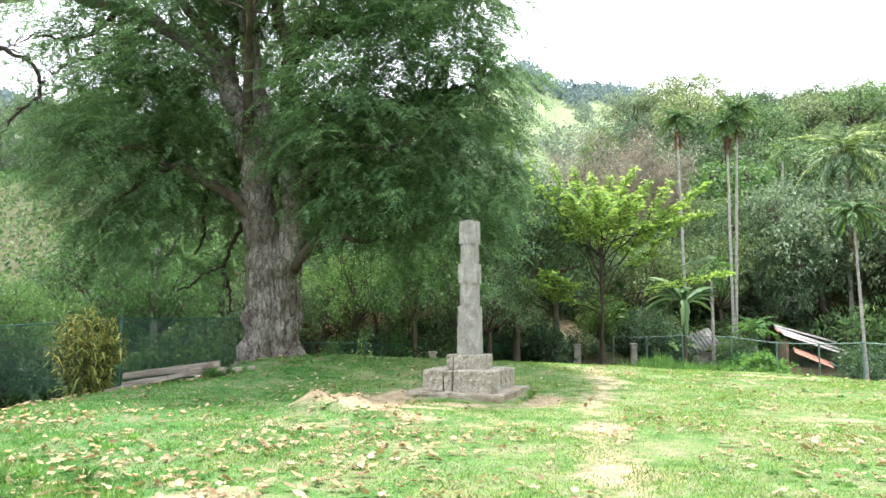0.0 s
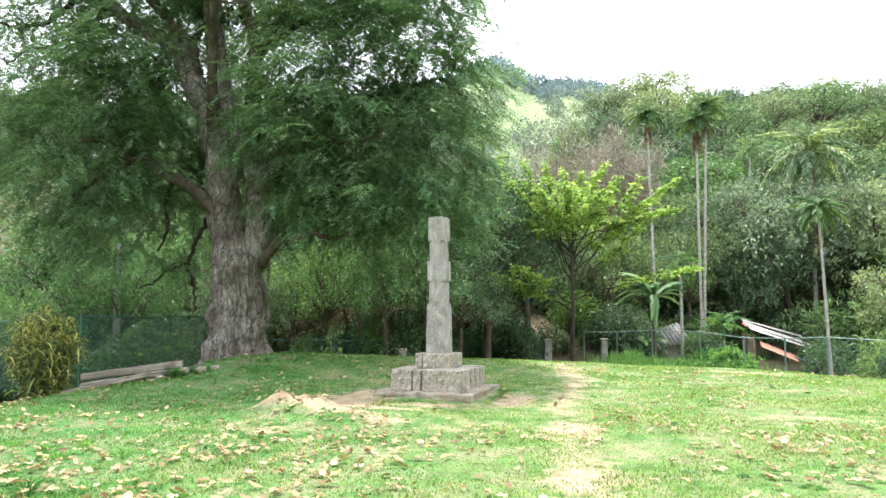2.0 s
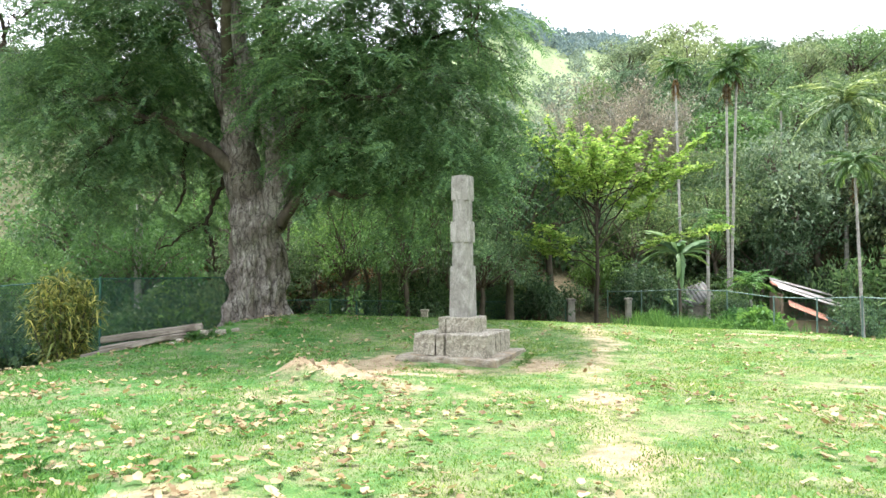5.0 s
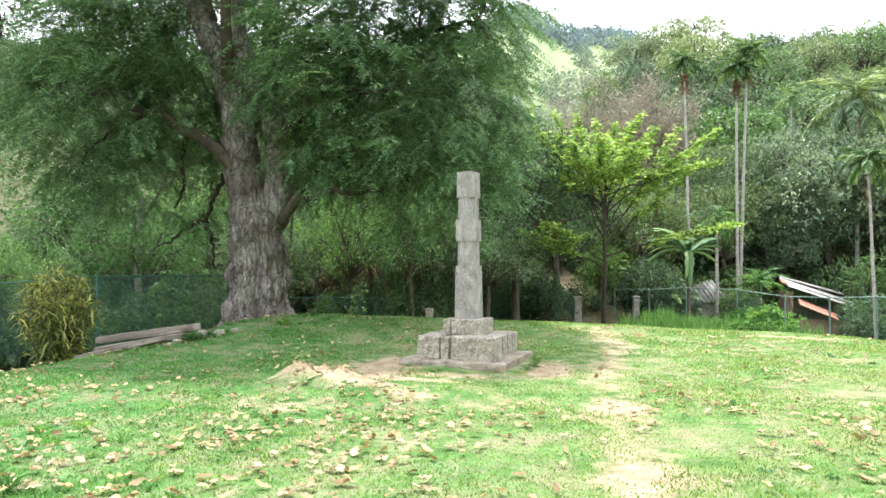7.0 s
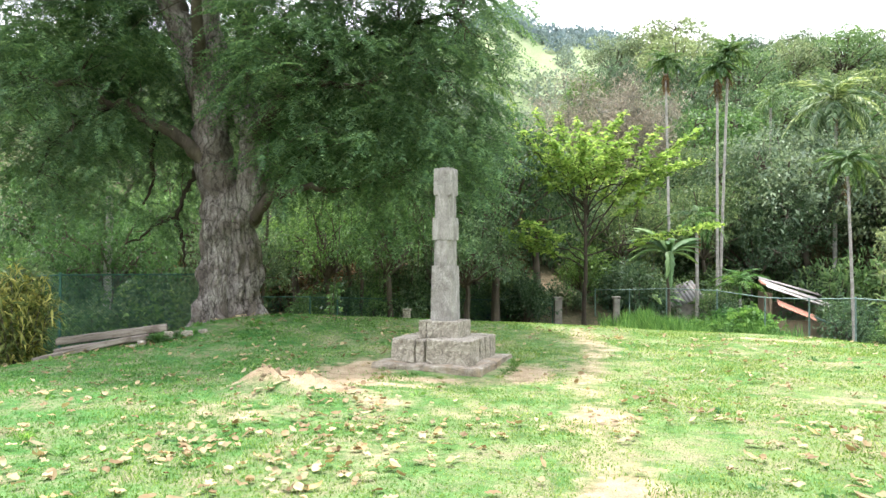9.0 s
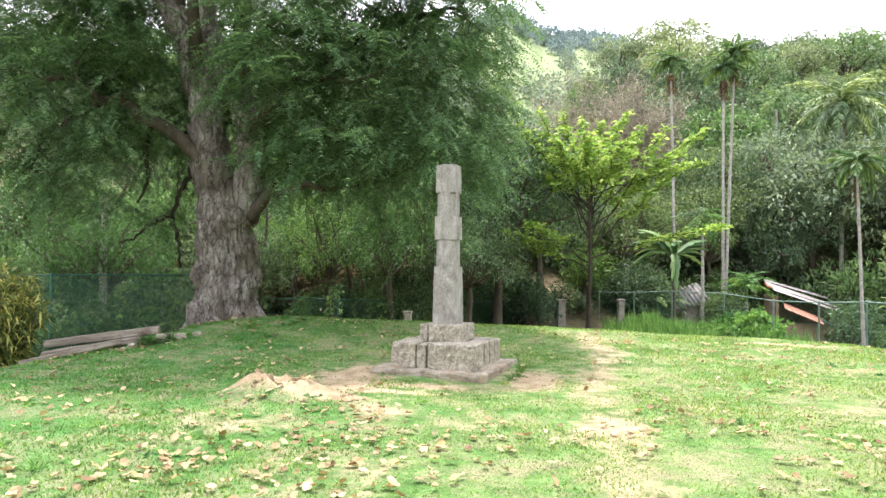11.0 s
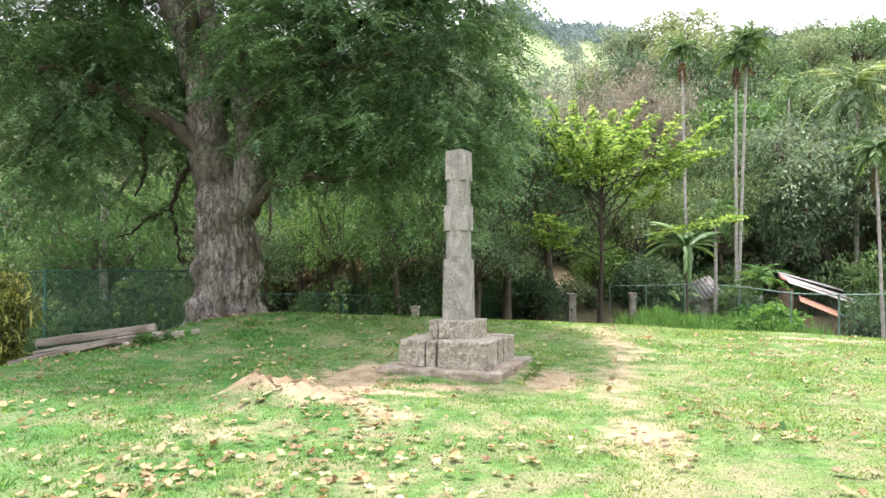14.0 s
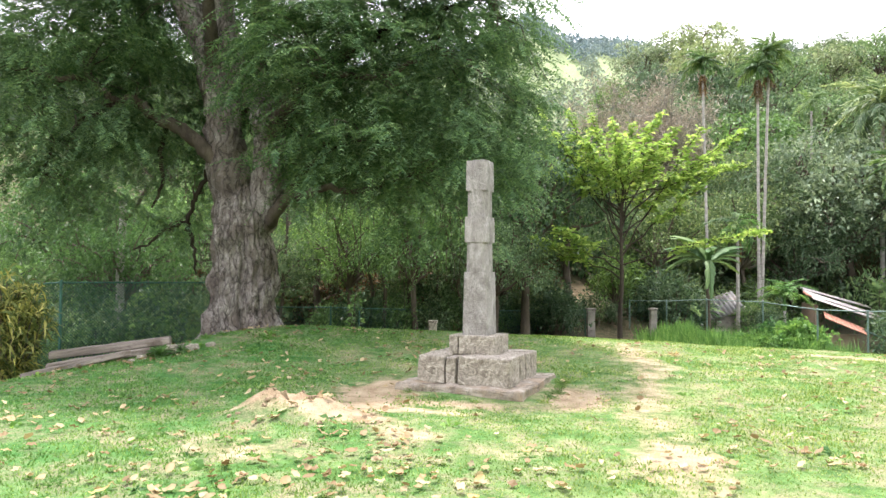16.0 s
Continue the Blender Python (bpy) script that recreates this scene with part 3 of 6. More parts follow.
# ---- the old tree ----
def make_old_tree():
    ox, oy = -6.15, 5.3
    tree = thing("old_tree", "huge old tree with fluted grey trunk and feathery dark leaves", "tree", (ox, oy, gz(ox, oy) - 0.25))
    z00 = gz(ox, oy) - 0.25

    def at(x, y, z):
        return (x - ox, y - oy, z - z00)

    # fluted trunk: rings whose lobes are the buttress folds
    sides, rows = 168, 170
    ang = np.linspace(0, 2 * np.pi, sides, endpoint=False)
    V = []
    for i in range(rows):
        s = i / (rows - 1)
        z = 0.0 + 4.1 * s
        r = 0.73 + 0.5 * np.exp(-z / 0.38) + 0.10 * np.exp(-((z - 4.6) / 0.9) ** 2) - 0.03 * s
        fold = 0.085 * np.sin(7 * ang + 0.5 * z) + 0.05 * np.sin(12 * ang - 0.7 * z + 1) + 0.035 * np.sin(21 * ang + 0.9 * np.sin(2.3 * z))
        fold *= 0.42 + 1.0 * np.exp(-z / 1.1)
        crack = 0.03 * np.sin(31 * ang + 2.2 * np.sin(3.1 * z + ang)) + 0.02 * np.sin(9 * z + 5 * np.sin(3 * ang))
        knob = 0.075 * np.sin(4.3 * z + 3 * ang) * np.sin(2.9 * z - 5 * ang)
        fine = np.array([noise.fractal((1.9 * math.cos(q) * 2.6, 1.9 * math.sin(q) * 2.6, z * 0.9), 1.0, 2.0, 4) for q in ang])
        lumps = np.array([noise.noise((1.3 * math.cos(q), 1.3 * math.sin(q), z * 1.1 + 7)) for q in ang])
        rough = 0.5 + 0.7 * step(3.2, 1.6, z)
        rad = r * (1 + fold) + (crack - 0.10 * np.abs(fine)) * rough + knob + 0.2 * lumps * rough
        lean = -0.05 * s - 0.12 * s * s
        rr = rad * (0.97 - 0.66 * step(2.9, 4.1, z))
        V.append(np.column_stack([rr * np.cos(ang) + lean, 0.9 * rr * np.sin(ang), np.full(sides, z)]))
    v = np.concatenate(V)
    i = np.arange(rows - 1)[:, None] * sides + np.arange(sides)[None]
    j = np.arange(rows - 1)[:, None] * sides + (np.arange(sides)[None] + 1) % sides
    f = np.stack([i, j, j + sides, i + sides], -1).reshape(-1, 4)
    part("trunk", mesh_of("trunk", v, f, M_BARK_OLD, True), M_BARK_OLD, tree)

    limbs = [
        # the two great stems and the limb that swings out from the first
        [(-6.4, 5.3, 2.6, .3), (-6.5, 5.25, 3.5, .5), (-6.6, 5.2, 4.4, .43), (-6.68, 5.2, 5.2, .41), (-6.95, 5.2, 6.5, .39), (-7.35, 5.2, 7.3, .35), (-7.85, 5.2, 8.35, .3), (-8.15, 5.15, 8.85, .23),
         (-8.87, 5.1, 9.3, .19), (-9.6, 5.0, 9.68, .18), (-10.0, 4.9, 10.1, .17), (-11.0, 4.8, 10.35, .16), (-11.9, 4.7, 10.55, .14), (-12.7, 4.6, 10.85, .11), (-14.8, 4.4, 10.6, .06)],
        [(-5.85, 5.4, 2.6, .3), (-5.68, 5.4, 3.5, .44), (-5.56, 5.4, 4.4, .37), (-5.72, 5.4, 5.2, .34), (-6.05, 5.4, 5.9, .32), (-6.62, 5.45, 6.8, .29), (-6.98, 5.45, 7.9, .28), (-7.12, 5.4, 9.2, .27), (-7.18, 5.4, 10.6, .24), (-7.2, 5.4, 13.0, .15)],
        # stems that rise from them
        [(-6.1, 5.45, 5.4, .26), (-6.02, 5.5, 6.2, .24), (-6.05, 5.5, 6.9, .22), (-5.84, 5.5, 8.6, .2), (-6.12, 5.5, 9.5, .18), (-6.4, 5.5, 10.2, .17), (-6.5, 5.5, 12.5, .1)],
        [(-5.86, 5.5, 8.5, .15), (-5.4, 5.5, 9.2, .12), (-5.0, 5.5, 10.2, .1), (-4.2, 5.4, 11.6, .05)],
        [(-7.55, 5.25, 7.9, .2), (-7.73, 5.3, 8.9, .18), (-8.4, 5.3, 9.6, .16), (-9.0, 5.3, 10.3, .14), (-9.4, 5.3, 10.8, .12), (-10.2, 5.4, 12.2, .06)],
        [(-7.7, 5.3, 9.0, .1), (-7.4, 5.2, 9.35, .1), (-6.9, 5.2, 9.5, .09), (-6.5, 5.2, 9.9, .07)],
        # spreading limbs
        [(-5.6, 5.35, 4.7, .26), (-4.9, 5.0, 5.5, .19), (-4.2, 4.5, 5.85, .13), (-3.6, 4.2, 5.8, .08), (-2.66, 4.2, 5.66, .06), (-1.47, 4.2, 6.14, .03)],
        [(-4.9, 5.0, 5.5, .14), (-3.4, 5.0, 6.7, .12), (-1.8, 4.9, 7.3, .08), (-0.4, 4.7, 7.4, .03)],
        [(-5.6, 5.6, 8.9, .15), (-4.2, 5.2, 9.6, .13), (-2.7, 5.0, 9.9, .09), (-1.0, 4.8, 9.9, .04)],
        [(-6.5, 5.05, 3.9, .2), (-6.96, 4.75, 4.4, .17), (-7.5, 4.6, 4.95, .14), (-7.97, 4.5, 5.05, .13), (-8.5, 4.45, 5.5, .12), (-8.9, 4.45, 5.42, .11), (-9.5, 4.4, 5.9, .1), (-9.75, 4.4, 6.2, .11), (-9.96, 4.4, 6.0, .08), (-11.2, 4.3, 6.3, .04)],
        [(-8.9, 4.45, 5.45, .08), (-9.6, 4.3, 5.1, .06), (-10.3, 4.2, 4.5, .04), (-10.6, 4.2, 3.8, .02)],
        [(-5.65, 5.25, 2.6, .17), (-5.3, 5.1, 2.9, .14), (-4.95, 5.0, 3.42, .11), (-4.6, 5.0, 3.3, .09), (-4.14, 4.95, 3.5, .08), (-3.3, 4.9, 3.3, .055), (-2.0, 4.7, 3.7, .03)],
        [(-4.86, 5.0, 3.38, .08), (-4.5, 4.8, 3.9, .07), (-3.9, 4.6, 4.3, .05), (-3.1, 4.4, 4.4, .03)],
        # the bare arm that droops
        [(-6.8, 5.55, 4.7, .1), (-7.25, 5.65, 4.3, .075), (-7.4, 5.7, 3.8, .06), (-7.7, 5.7, 3.45, .055), (-7.75, 5.7, 3.0, .05), (-8.0, 5.7, 2.75, .05), (-8.5, 5.7, 2.6, .04), (-8.75, 5.7, 2.3, .03), (-9.3, 5.7, 2.1, .02)],
        [(-7.9, 5.7, 2.8, .06), (-7.72, 5.7, 2.3, .045), (-7.6, 5.7, 1.5, .02)],
        [(-8.0, 5.0, 5.1, .07), (-8.3, 5.1, 4.4, .055), (-8.15, 5.2, 3.7, .045), (-8.5, 5.2, 3.1, .025)],
        # towards the back and the front
        [(-5.5, 5.8, 5.6, .22), (-4.4, 7.0, 6.6, .17), (-3.2, 8.4, 7.2, .1), (-2.0, 9.4, 7.3, .04)],
        [(-6.6, 5.7, 5.3, .24), (-7.6, 7.2, 6.2, .18), (-9.0, 8.6, 6.6, .1), (-10.6, 9.6, 6.5, .04)],
        [(-6.9, 5.0, 6.4, .17), (-6.3, 3.7, 7.8, .12), (-5.7, 2.5, 8.8, .08), (-5.2, 1.3, 9.3, .04)],
        # crooked bare ends over the open side
        [(-14.8, 4.4, 10.6, .06), (-15.0, 4.2, 9.5, .065), (-14.26, 4.2, 9.03, .065), (-13.22, 4.2, 8.71, .055), (-12.81, 4.2, 7.94, .05), (-12.96, 4.2, 7.45, .045), (-13.67, 4.2, 7.16, .04), (-14.08, 4.2, 6.5, .03), (-14.2, 4.2, 5.8, .015)],
        [(-11.0, 4.8, 10.3, .08), (-11.6, 4.6, 9.5, .06), (-12.3, 4.4, 9.3, .045), (-13.2, 4.3, 9.5, .03), (-13.9, 4.3, 9.2, .015)],
        [(-10.0, 4.9, 10.1, .08), (-10.5, 4.6, 9.2, .06), (-11.3, 4.5, 8.7, .045), (-12.0, 4.4, 8.75, .03), (-12.7, 4.4, 8.3, .015)],
    ]
    for path in limbs:
        bark_seam = 0.08 * max(q[3] for q in path)
        p = np.array(path)
        p[:, :3] = np.array([at(*q) for q in p[:, :3]])
        s = np.linspace(0, 1, len(p))
        t = np.linspace(0, 1, len(p) * 4)
        fine = np.column_stack([np.interp(t, s, p[:, k]) for k in range(4)])
        for _ in range(3):
            fine[1:-1] = 0.25 * fine[:-2] + 0.5 * fine[1:-1] + 0.25 * fine[2:]
        fine[1:-1, :3] += RNG.normal(size=(len(fine) - 2, 3)) * 0.03
        v, f = tubes([fine], 18, 0.03 + bark_seam)
        # Thin limbs take the darkest bark: shade under the crown put into colour.
        skin = M_BARK_OLD if max(q[3] for q in path) > 0.27 else M_BARK if max(q[3] for q in path) > 0.16 else M_BARK_DARK_SHADED
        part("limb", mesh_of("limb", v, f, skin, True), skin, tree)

    lobes = [(-10.1, 4.6, 5.9, 2.3, 2.6, 1.5), (-10.6, 5.2, 7.5, 1.7, 2.2, 1.1), (-9.2, 6.0, 3.9, 2.0, 2.0, 1.2), (-9.0, 4.3, 7.6, 2.0, 2.2, 1.2), (-9.7, 3.7, 4.4, 1.5, 1.4, 0.9),
             (-3.4, 4.4, 6.2, 2.5, 2.6, 1.4), (-1.4, 4.6, 5.6, 1.75, 2.2, 1.8), (-2.3, 4.6, 4.3, 1.9, 2.1, 1.1), (-4.1, 4.0, 4.6, 1.4, 1.6, 1.0), (-1.2, 4.8, 3.5, 1.1, 1.7, 1.1),
             (-3.4, 5.0, 8.4, 2.2, 2.4, 1.2), (-1.7, 5.0, 8.4, 1.8, 2.2, 1.6), (-3.4, 5.2, 10.8, 2.4, 2.6, 1.3), (-6.4, 5.4, 11.7, 3.2, 3.0, 1.4), (-10.0, 5.0, 11.9, 2.8, 2.6, 1.0), (-13.2, 4.4, 11.4, 1.5, 1.3, 0.5),
             (-8.6, 8.5, 6.0, 2.8, 2.2, 1.7), (-5.0, 8.6, 6.0, 3.0, 2.2, 1.5), (-5.2, 2.4, 9.5, 2.2, 1.7, 0.9), (-1.2, 4.4, 10.6, 1.3, 1.6, 1.0), (-0.4, 4.4, 7.3, 0.9, 1.4, 0.9),
             (-6.2, 5.5, 13.2, 4.6, 3.2, 1.2), (-8.3, 4.0, 6.2, 0.9, 1.3, 0.6), (-0.7, 4.2, 4.7, 0.95, 1.5, 1.2), (-1.0, 3.8, 9.2, 1.3, 1.6, 1.1), (-4.2, 3.4, 7.0, 1.6, 1.4, 1.0),
             (-9.6, 5.6, 9.0, 1.4, 1.6, 0.7), (-9.0, 6.8, 7.6, 1.7, 1.4, 1.0), (-9.6, 6.8, 5.6, 1.6, 1.2, 1.0), (-9.2, 6.4, 10.3, 1.5, 1.4, 0.7), (-3.6, 8.4, 5.2, 2.6, 1.6, 1.2), (-6.5, 8.8, 5.0, 2.2, 1.4, 1.0), (-5.0, 3.9, 5.1, 0.8, 0.8, 0.7),
             (-9.0, 6.8, 8.7, 1.6, 1.5, 1.2), (-8.6, 7.6, 10.2, 1.7, 1.5, 1.2), (-4.0, 8.2, 8.0, 1.8, 1.4, 0.8), (-11.0, 6.8, 8.8, 1.0, 1.2, 0.8), (-6.6, 8.4, 9.6, 1.2, 1.2, 0.9), (-8.9, 4.2, 9.0, 1.3, 1.3, 0.7), (-12.2, 4.6, 10.3, 1.6, 1.2, 0.5), (-11.6, 4.6, 9.2, 1.0, 1.0, 0.5), (-13.9, 4.4, 8.6, 0.8, 0.8, 0.35), (-9.4, 5.2, 10.6, 1.8, 1.6, 0.6), (-10.8, 4.6, 9.9, 1.0, 1.0, 0.5), (-11.7, 5.2, 7.2, 1.1, 1.4, 0.9), (-11.8, 5.0, 5.6, 1.0, 1.4, 0.9), (-10.4, 6.6, 9.4, 1.2, 1.2, 0.7)]
    L = np.array(lobes)
    L[:, :3] -= (ox, oy, z00)
    # each spray is a drooping twig that carries feathery fronds in one loose, level plane
    sprays, per, pairs = 5300, 10, 7
    cc, cd, ck = in_lobes(L, sprays, 0.6)
    across = cc[:, 0] + 0.5 * cc[:, 1]
    open_stem = (cc[:, 1] < 0.9) & (across > -2.3) & (across < 0.25) & (cc[:, 2] < 10.2)
    open_trunk = (cc[:, 1] < 0.9) & (across > -1.5) & (across < 1.15) & (cc[:, 2] < 5.3)
    thin = (cc[:, 2] > 7.6) & (cc[:, 2] < 10.6) & (RNG.random(sprays) < 0.04)
    keep = ~((open_stem | open_trunk) & (RNG.random(sprays) < 0.94)) & ~thin
    cc, cd = cc[keep], cd[keep]
    k = len(cc)
    run = unit(cd * (1, 1, 0.2) + RNG.normal(size=(k, 3)) * (0.45, 0.45, 0.2))
    reach = RNG.uniform(0.7, 1.3, k)
    flat = unit(np.cross(run, (0, 0, 1.0)))
    c, way = [], []
    for q in range(per):
        u = (q + 0.7) / per
        c.append(cc + run * (reach * u)[:, None] - np.array((0, 0, 0.42)) * (reach * u * u)[:, None] + RNG.normal(size=(k, 3)) * 0.05)
        way.append(unit(run * 0.75 + flat * (1 if q % 2 else -1) * (1.05 - 0.6 * u) + np.array((0, 0, -0.38)) + RNG.normal(size=(k, 3)) * 0.2))
    c, way = np.concatenate(c), np.concatenate(way)
    n = len(c)
    span = RNG.uniform(0.3, 0.56, n)
    side = unit(np.cross(way, (0, 0, 1.0)))
    tri = []
    for q in range(pairs):
        u = (q + 0.6) / pairs
        base = c + way * (span * u)[:, None] - np.array((0, 0, 0.25)) * (span * u * u)[:, None]
        for sg in (1, -1):
            out_ = unit(side * sg + way * 0.5 + RNG.normal(size=(n, 3)) * 0.2)
            ln = (RNG.uniform(0.075, 0.13, n) * (1.15 - 0.45 * u))[:, None]
            wd = way * RNG.uniform(0.017, 0.027, n)[:, None]
            tri.append(np.stack([base - wd, base + out_ * ln - np.array((0, 0, 0.25)) * ln, base + wd], 1))
    v = np.concatenate(tri).reshape(-1, 3)
    part("crown", mesh_of("crown", v, np.arange(len(v)).reshape(-1, 3), M_LEAF_OLD), M_LEAF_OLD, tree, "feathery dark green foliage")

    # hanging vines and aerial roots under the crown
    vines = []
    for i in range(22):
        vx, vy = RNG.uniform(-5.2, -1.6), RNG.uniform(5.6, 8.5)
        top, low = RNG.uniform(4.2, 6.0), RNG.uniform(0.6, 3.2)
        vines.append(bend(at(vx, vy, top), at(vx + RNG.normal() * 0.25, vy, low), 0.016, 0.008, 0, 0.06, 9))
    v, f = tubes(vines, 5)
    tagged(part("hanging_vine", mesh_of("hanging_vine", v, f, M_BARK, True), M_BARK, tree, "thin brown hanging vines"), kind="stuff")

    # fine twigs from the limbs into the crown
    tips = RNG.choice(n, 420, replace=False)
    bones = np.concatenate([np.array([at(*q[:3]) for q in p]) for p in limbs])
    twigs = []
    for t in tips:
        near = bones[np.argmin(((bones - c[t]) ** 2).sum(1))]
        if np.linalg.norm(near - c[t]) < 4:
            twigs.append(bend(near, c[t], 0.02, 0.006, 0.15, 0.07, 6))
    for path in limbs[-3:]:
        for q in path[1:]:
            for _ in range(7):
                p0 = np.array(at(*q[:3]))
                p1 = p0 + RNG.normal(size=3) * (0.55, 0.35, 0.32)
                twigs += [bend(p0, p1, 0.016, 0.006, 0.06, 0.07, 6), bend(p1, p1 + RNG.normal(size=3) * (0.35, 0.2, 0.22), 0.007, 0.003, 0, 0.03, 5)]
    v, f = tubes(twigs, 5)
    tagged(part("twig_work", mesh_of("twig_work", v, f, M_BARK, True), M_BARK, tree), kind="stuff")
    return tree


make_old_tree()


# ---- trees, shrubs and palms of the slopes ----
def tree_meshes(seed, high, lobes, clusters, per, size, spread, leaf_mat, trunk_r=0.16, shape=0.5, shell=0.68):
    """Trunk and crown meshes of one broadleaf tree standing at the origin."""
    crown_c, d, k = in_lobes(lobes, clusters, shell, 0.35)
    at_l = np.repeat(crown_c, per, 0) + RNG.normal(size=(clusters * per, 3)) * spread
    way = np.repeat(d, per, 0) * 0.7 + RNG.normal(size=(clusters * per, 3)) * 0.7 + np.array((0, 0, -0.1))
    sz = size * RNG.uniform(0.6, 1.3, len(at_l))
    v, f = blades(at_l, way, sz, sz * shape, 0.3)
    crown = mesh_of("crown", v, f, leaf_mat)
    top = np.array(lobes)[:, :3].mean(0)
    paths = [np.vstack([[(0, 0, -0.4, trunk_r * 1.5)], bend((0, 0, 0), (top[0] * 0.6, top[1] * 0.6, high * 0.55), trunk_r * 1.2, trunk_r * 0.6, 0, 0.06, 8)])]
    fork = paths[0][-3][:3]
    for lb in lobes:
        paths.append(bend(fork, (lb[0], lb[1], lb[2] + lb[5] * 0.4), trunk_r * 0.55, 0.03, 0.2, 0.12, 6))
    for t in range(0, clusters, max(1, clusters // 24)):
        lb = np.array(lobes[k[t]])
        paths.append(bend(lb[:3], crown_c[t], 0.045, 0.012, 0.1, 0.06, 5))
    tv, tf = tubes(paths, 6, 0.06)
    return mesh_of("trunk", tv, tf, M_BARK, True), crown


def round_lobes(h, w, n, rng_seed):
    r = np.random.default_rng(rng_seed)
    out = [(0, 0, h * 0.62, w * 0.42, w * 0.42, h * 0.17)]
    for i in range(n):
        u = -0.35 + 1.3 * (i + 0.5) / n
        a, q = i * 2.4 + r.uniform(-0.3, 0.3), math.sqrt(max(0.05, 1 - u * u)) * w * r.uniform(0.6, 0.86)
        s = w * r.uniform(0.19, 0.34)
        out.append((q * math.cos(a), q * math.sin(a), h * (0.6 + 0.3 * u * r.uniform(0.85, 1.1)), s * 1.1, s * 1.1, s * r.uniform(0.6, 0.85)))
    return out


KINDS = {}
for name, h, w, n, clusters, per, size, spread, mt, shape, seed in [
        ("dark", 8.5, 3.6, 19, 560, 17, 0.18, 0.2, M_LEAF_DARK, 0.5, 1), ("dark_b", 7.5, 3.4, 15, 500, 17, 0.17, 0.2, M_LEAF_DARK, 0.52, 2),
        ("mid", 8.0, 3.5, 18, 560, 17, 0.17, 0.2, M_LEAF_MID, 0.5, 3), ("mid_b", 9.5, 3.2, 20, 560, 17, 0.18, 0.21, M_LEAF_MID, 0.52, 4),
        ("olive", 8.5, 3.8, 20, 600, 17, 0.17, 0.2, M_LEAF_OLIVE, 0.48, 5), ("olive_b", 7.0, 3.6, 16, 520, 17, 0.17, 0.2, M_LEAF_OLIVE, 0.5, 6),
        ("gloss", 8.5, 4.0, 22, 700, 16, 0.2, 0.2, M_LEAF_PALE_HAZED, 0.52, 7),
        ("pale_a", 8.5, 3.8, 20, 400, 12, 0.27, 0.2, M_LEAF_PALE_HAZED, 0.5, 8), ("pale_b", 9.0, 3.4, 16, 380, 12, 0.27, 0.2, M_LEAF_PALE_HAZED, 0.5, 9), ("olive_f", 8.5, 4.0, 21, 400, 12, 0.27, 0.2, M_LEAF_OLIVE, 0.5, 10),
        ("mid_f", 9.0, 3.6, 18, 400, 12, 0.27, 0.2, M_LEAF_MID, 0.5, 11), ("dark_f", 8.0, 3.8, 17, 380, 12, 0.27, 0.2, M_LEAF_DARK, 0.5, 12)]:
    KINDS[name] = tree_meshes(seed, h, round_lobes(h, w, n, seed), clusters, per, size, spread, mt, 0.17, shape)

TREE_LABEL = {"gloss": "broad tree with glossy pale green leaves beyond the fence", "dark": "dense dark green broadleaf tree on the slope", "mid": "leafy mid green broadleaf tree on the slope",
              "olive": "dusty olive green broadleaf tree on the slope", "pale": "broadleaf tree high on the slope, haze painted into its pale leaves"}


def stand(kind, x, y, scale=1.0, z=None, flat=1.0, turn=None, label=""):
    t = thing("broadleaf_tree", label or TREE_LABEL[kind.split("_")[0]], "tree", (x, y, gz(x, y) - 0.1 if z is None else z), 0, "trees on the slope")
    t.rotation_euler[2] = RNG.uniform(0, 6.28) if turn is None else turn
    t.scale = (scale * flat, scale * flat, scale)
    for nm, me in zip(("trunk", "crown"), KINDS[kind]):
        part(nm, me, None, t)
    return t


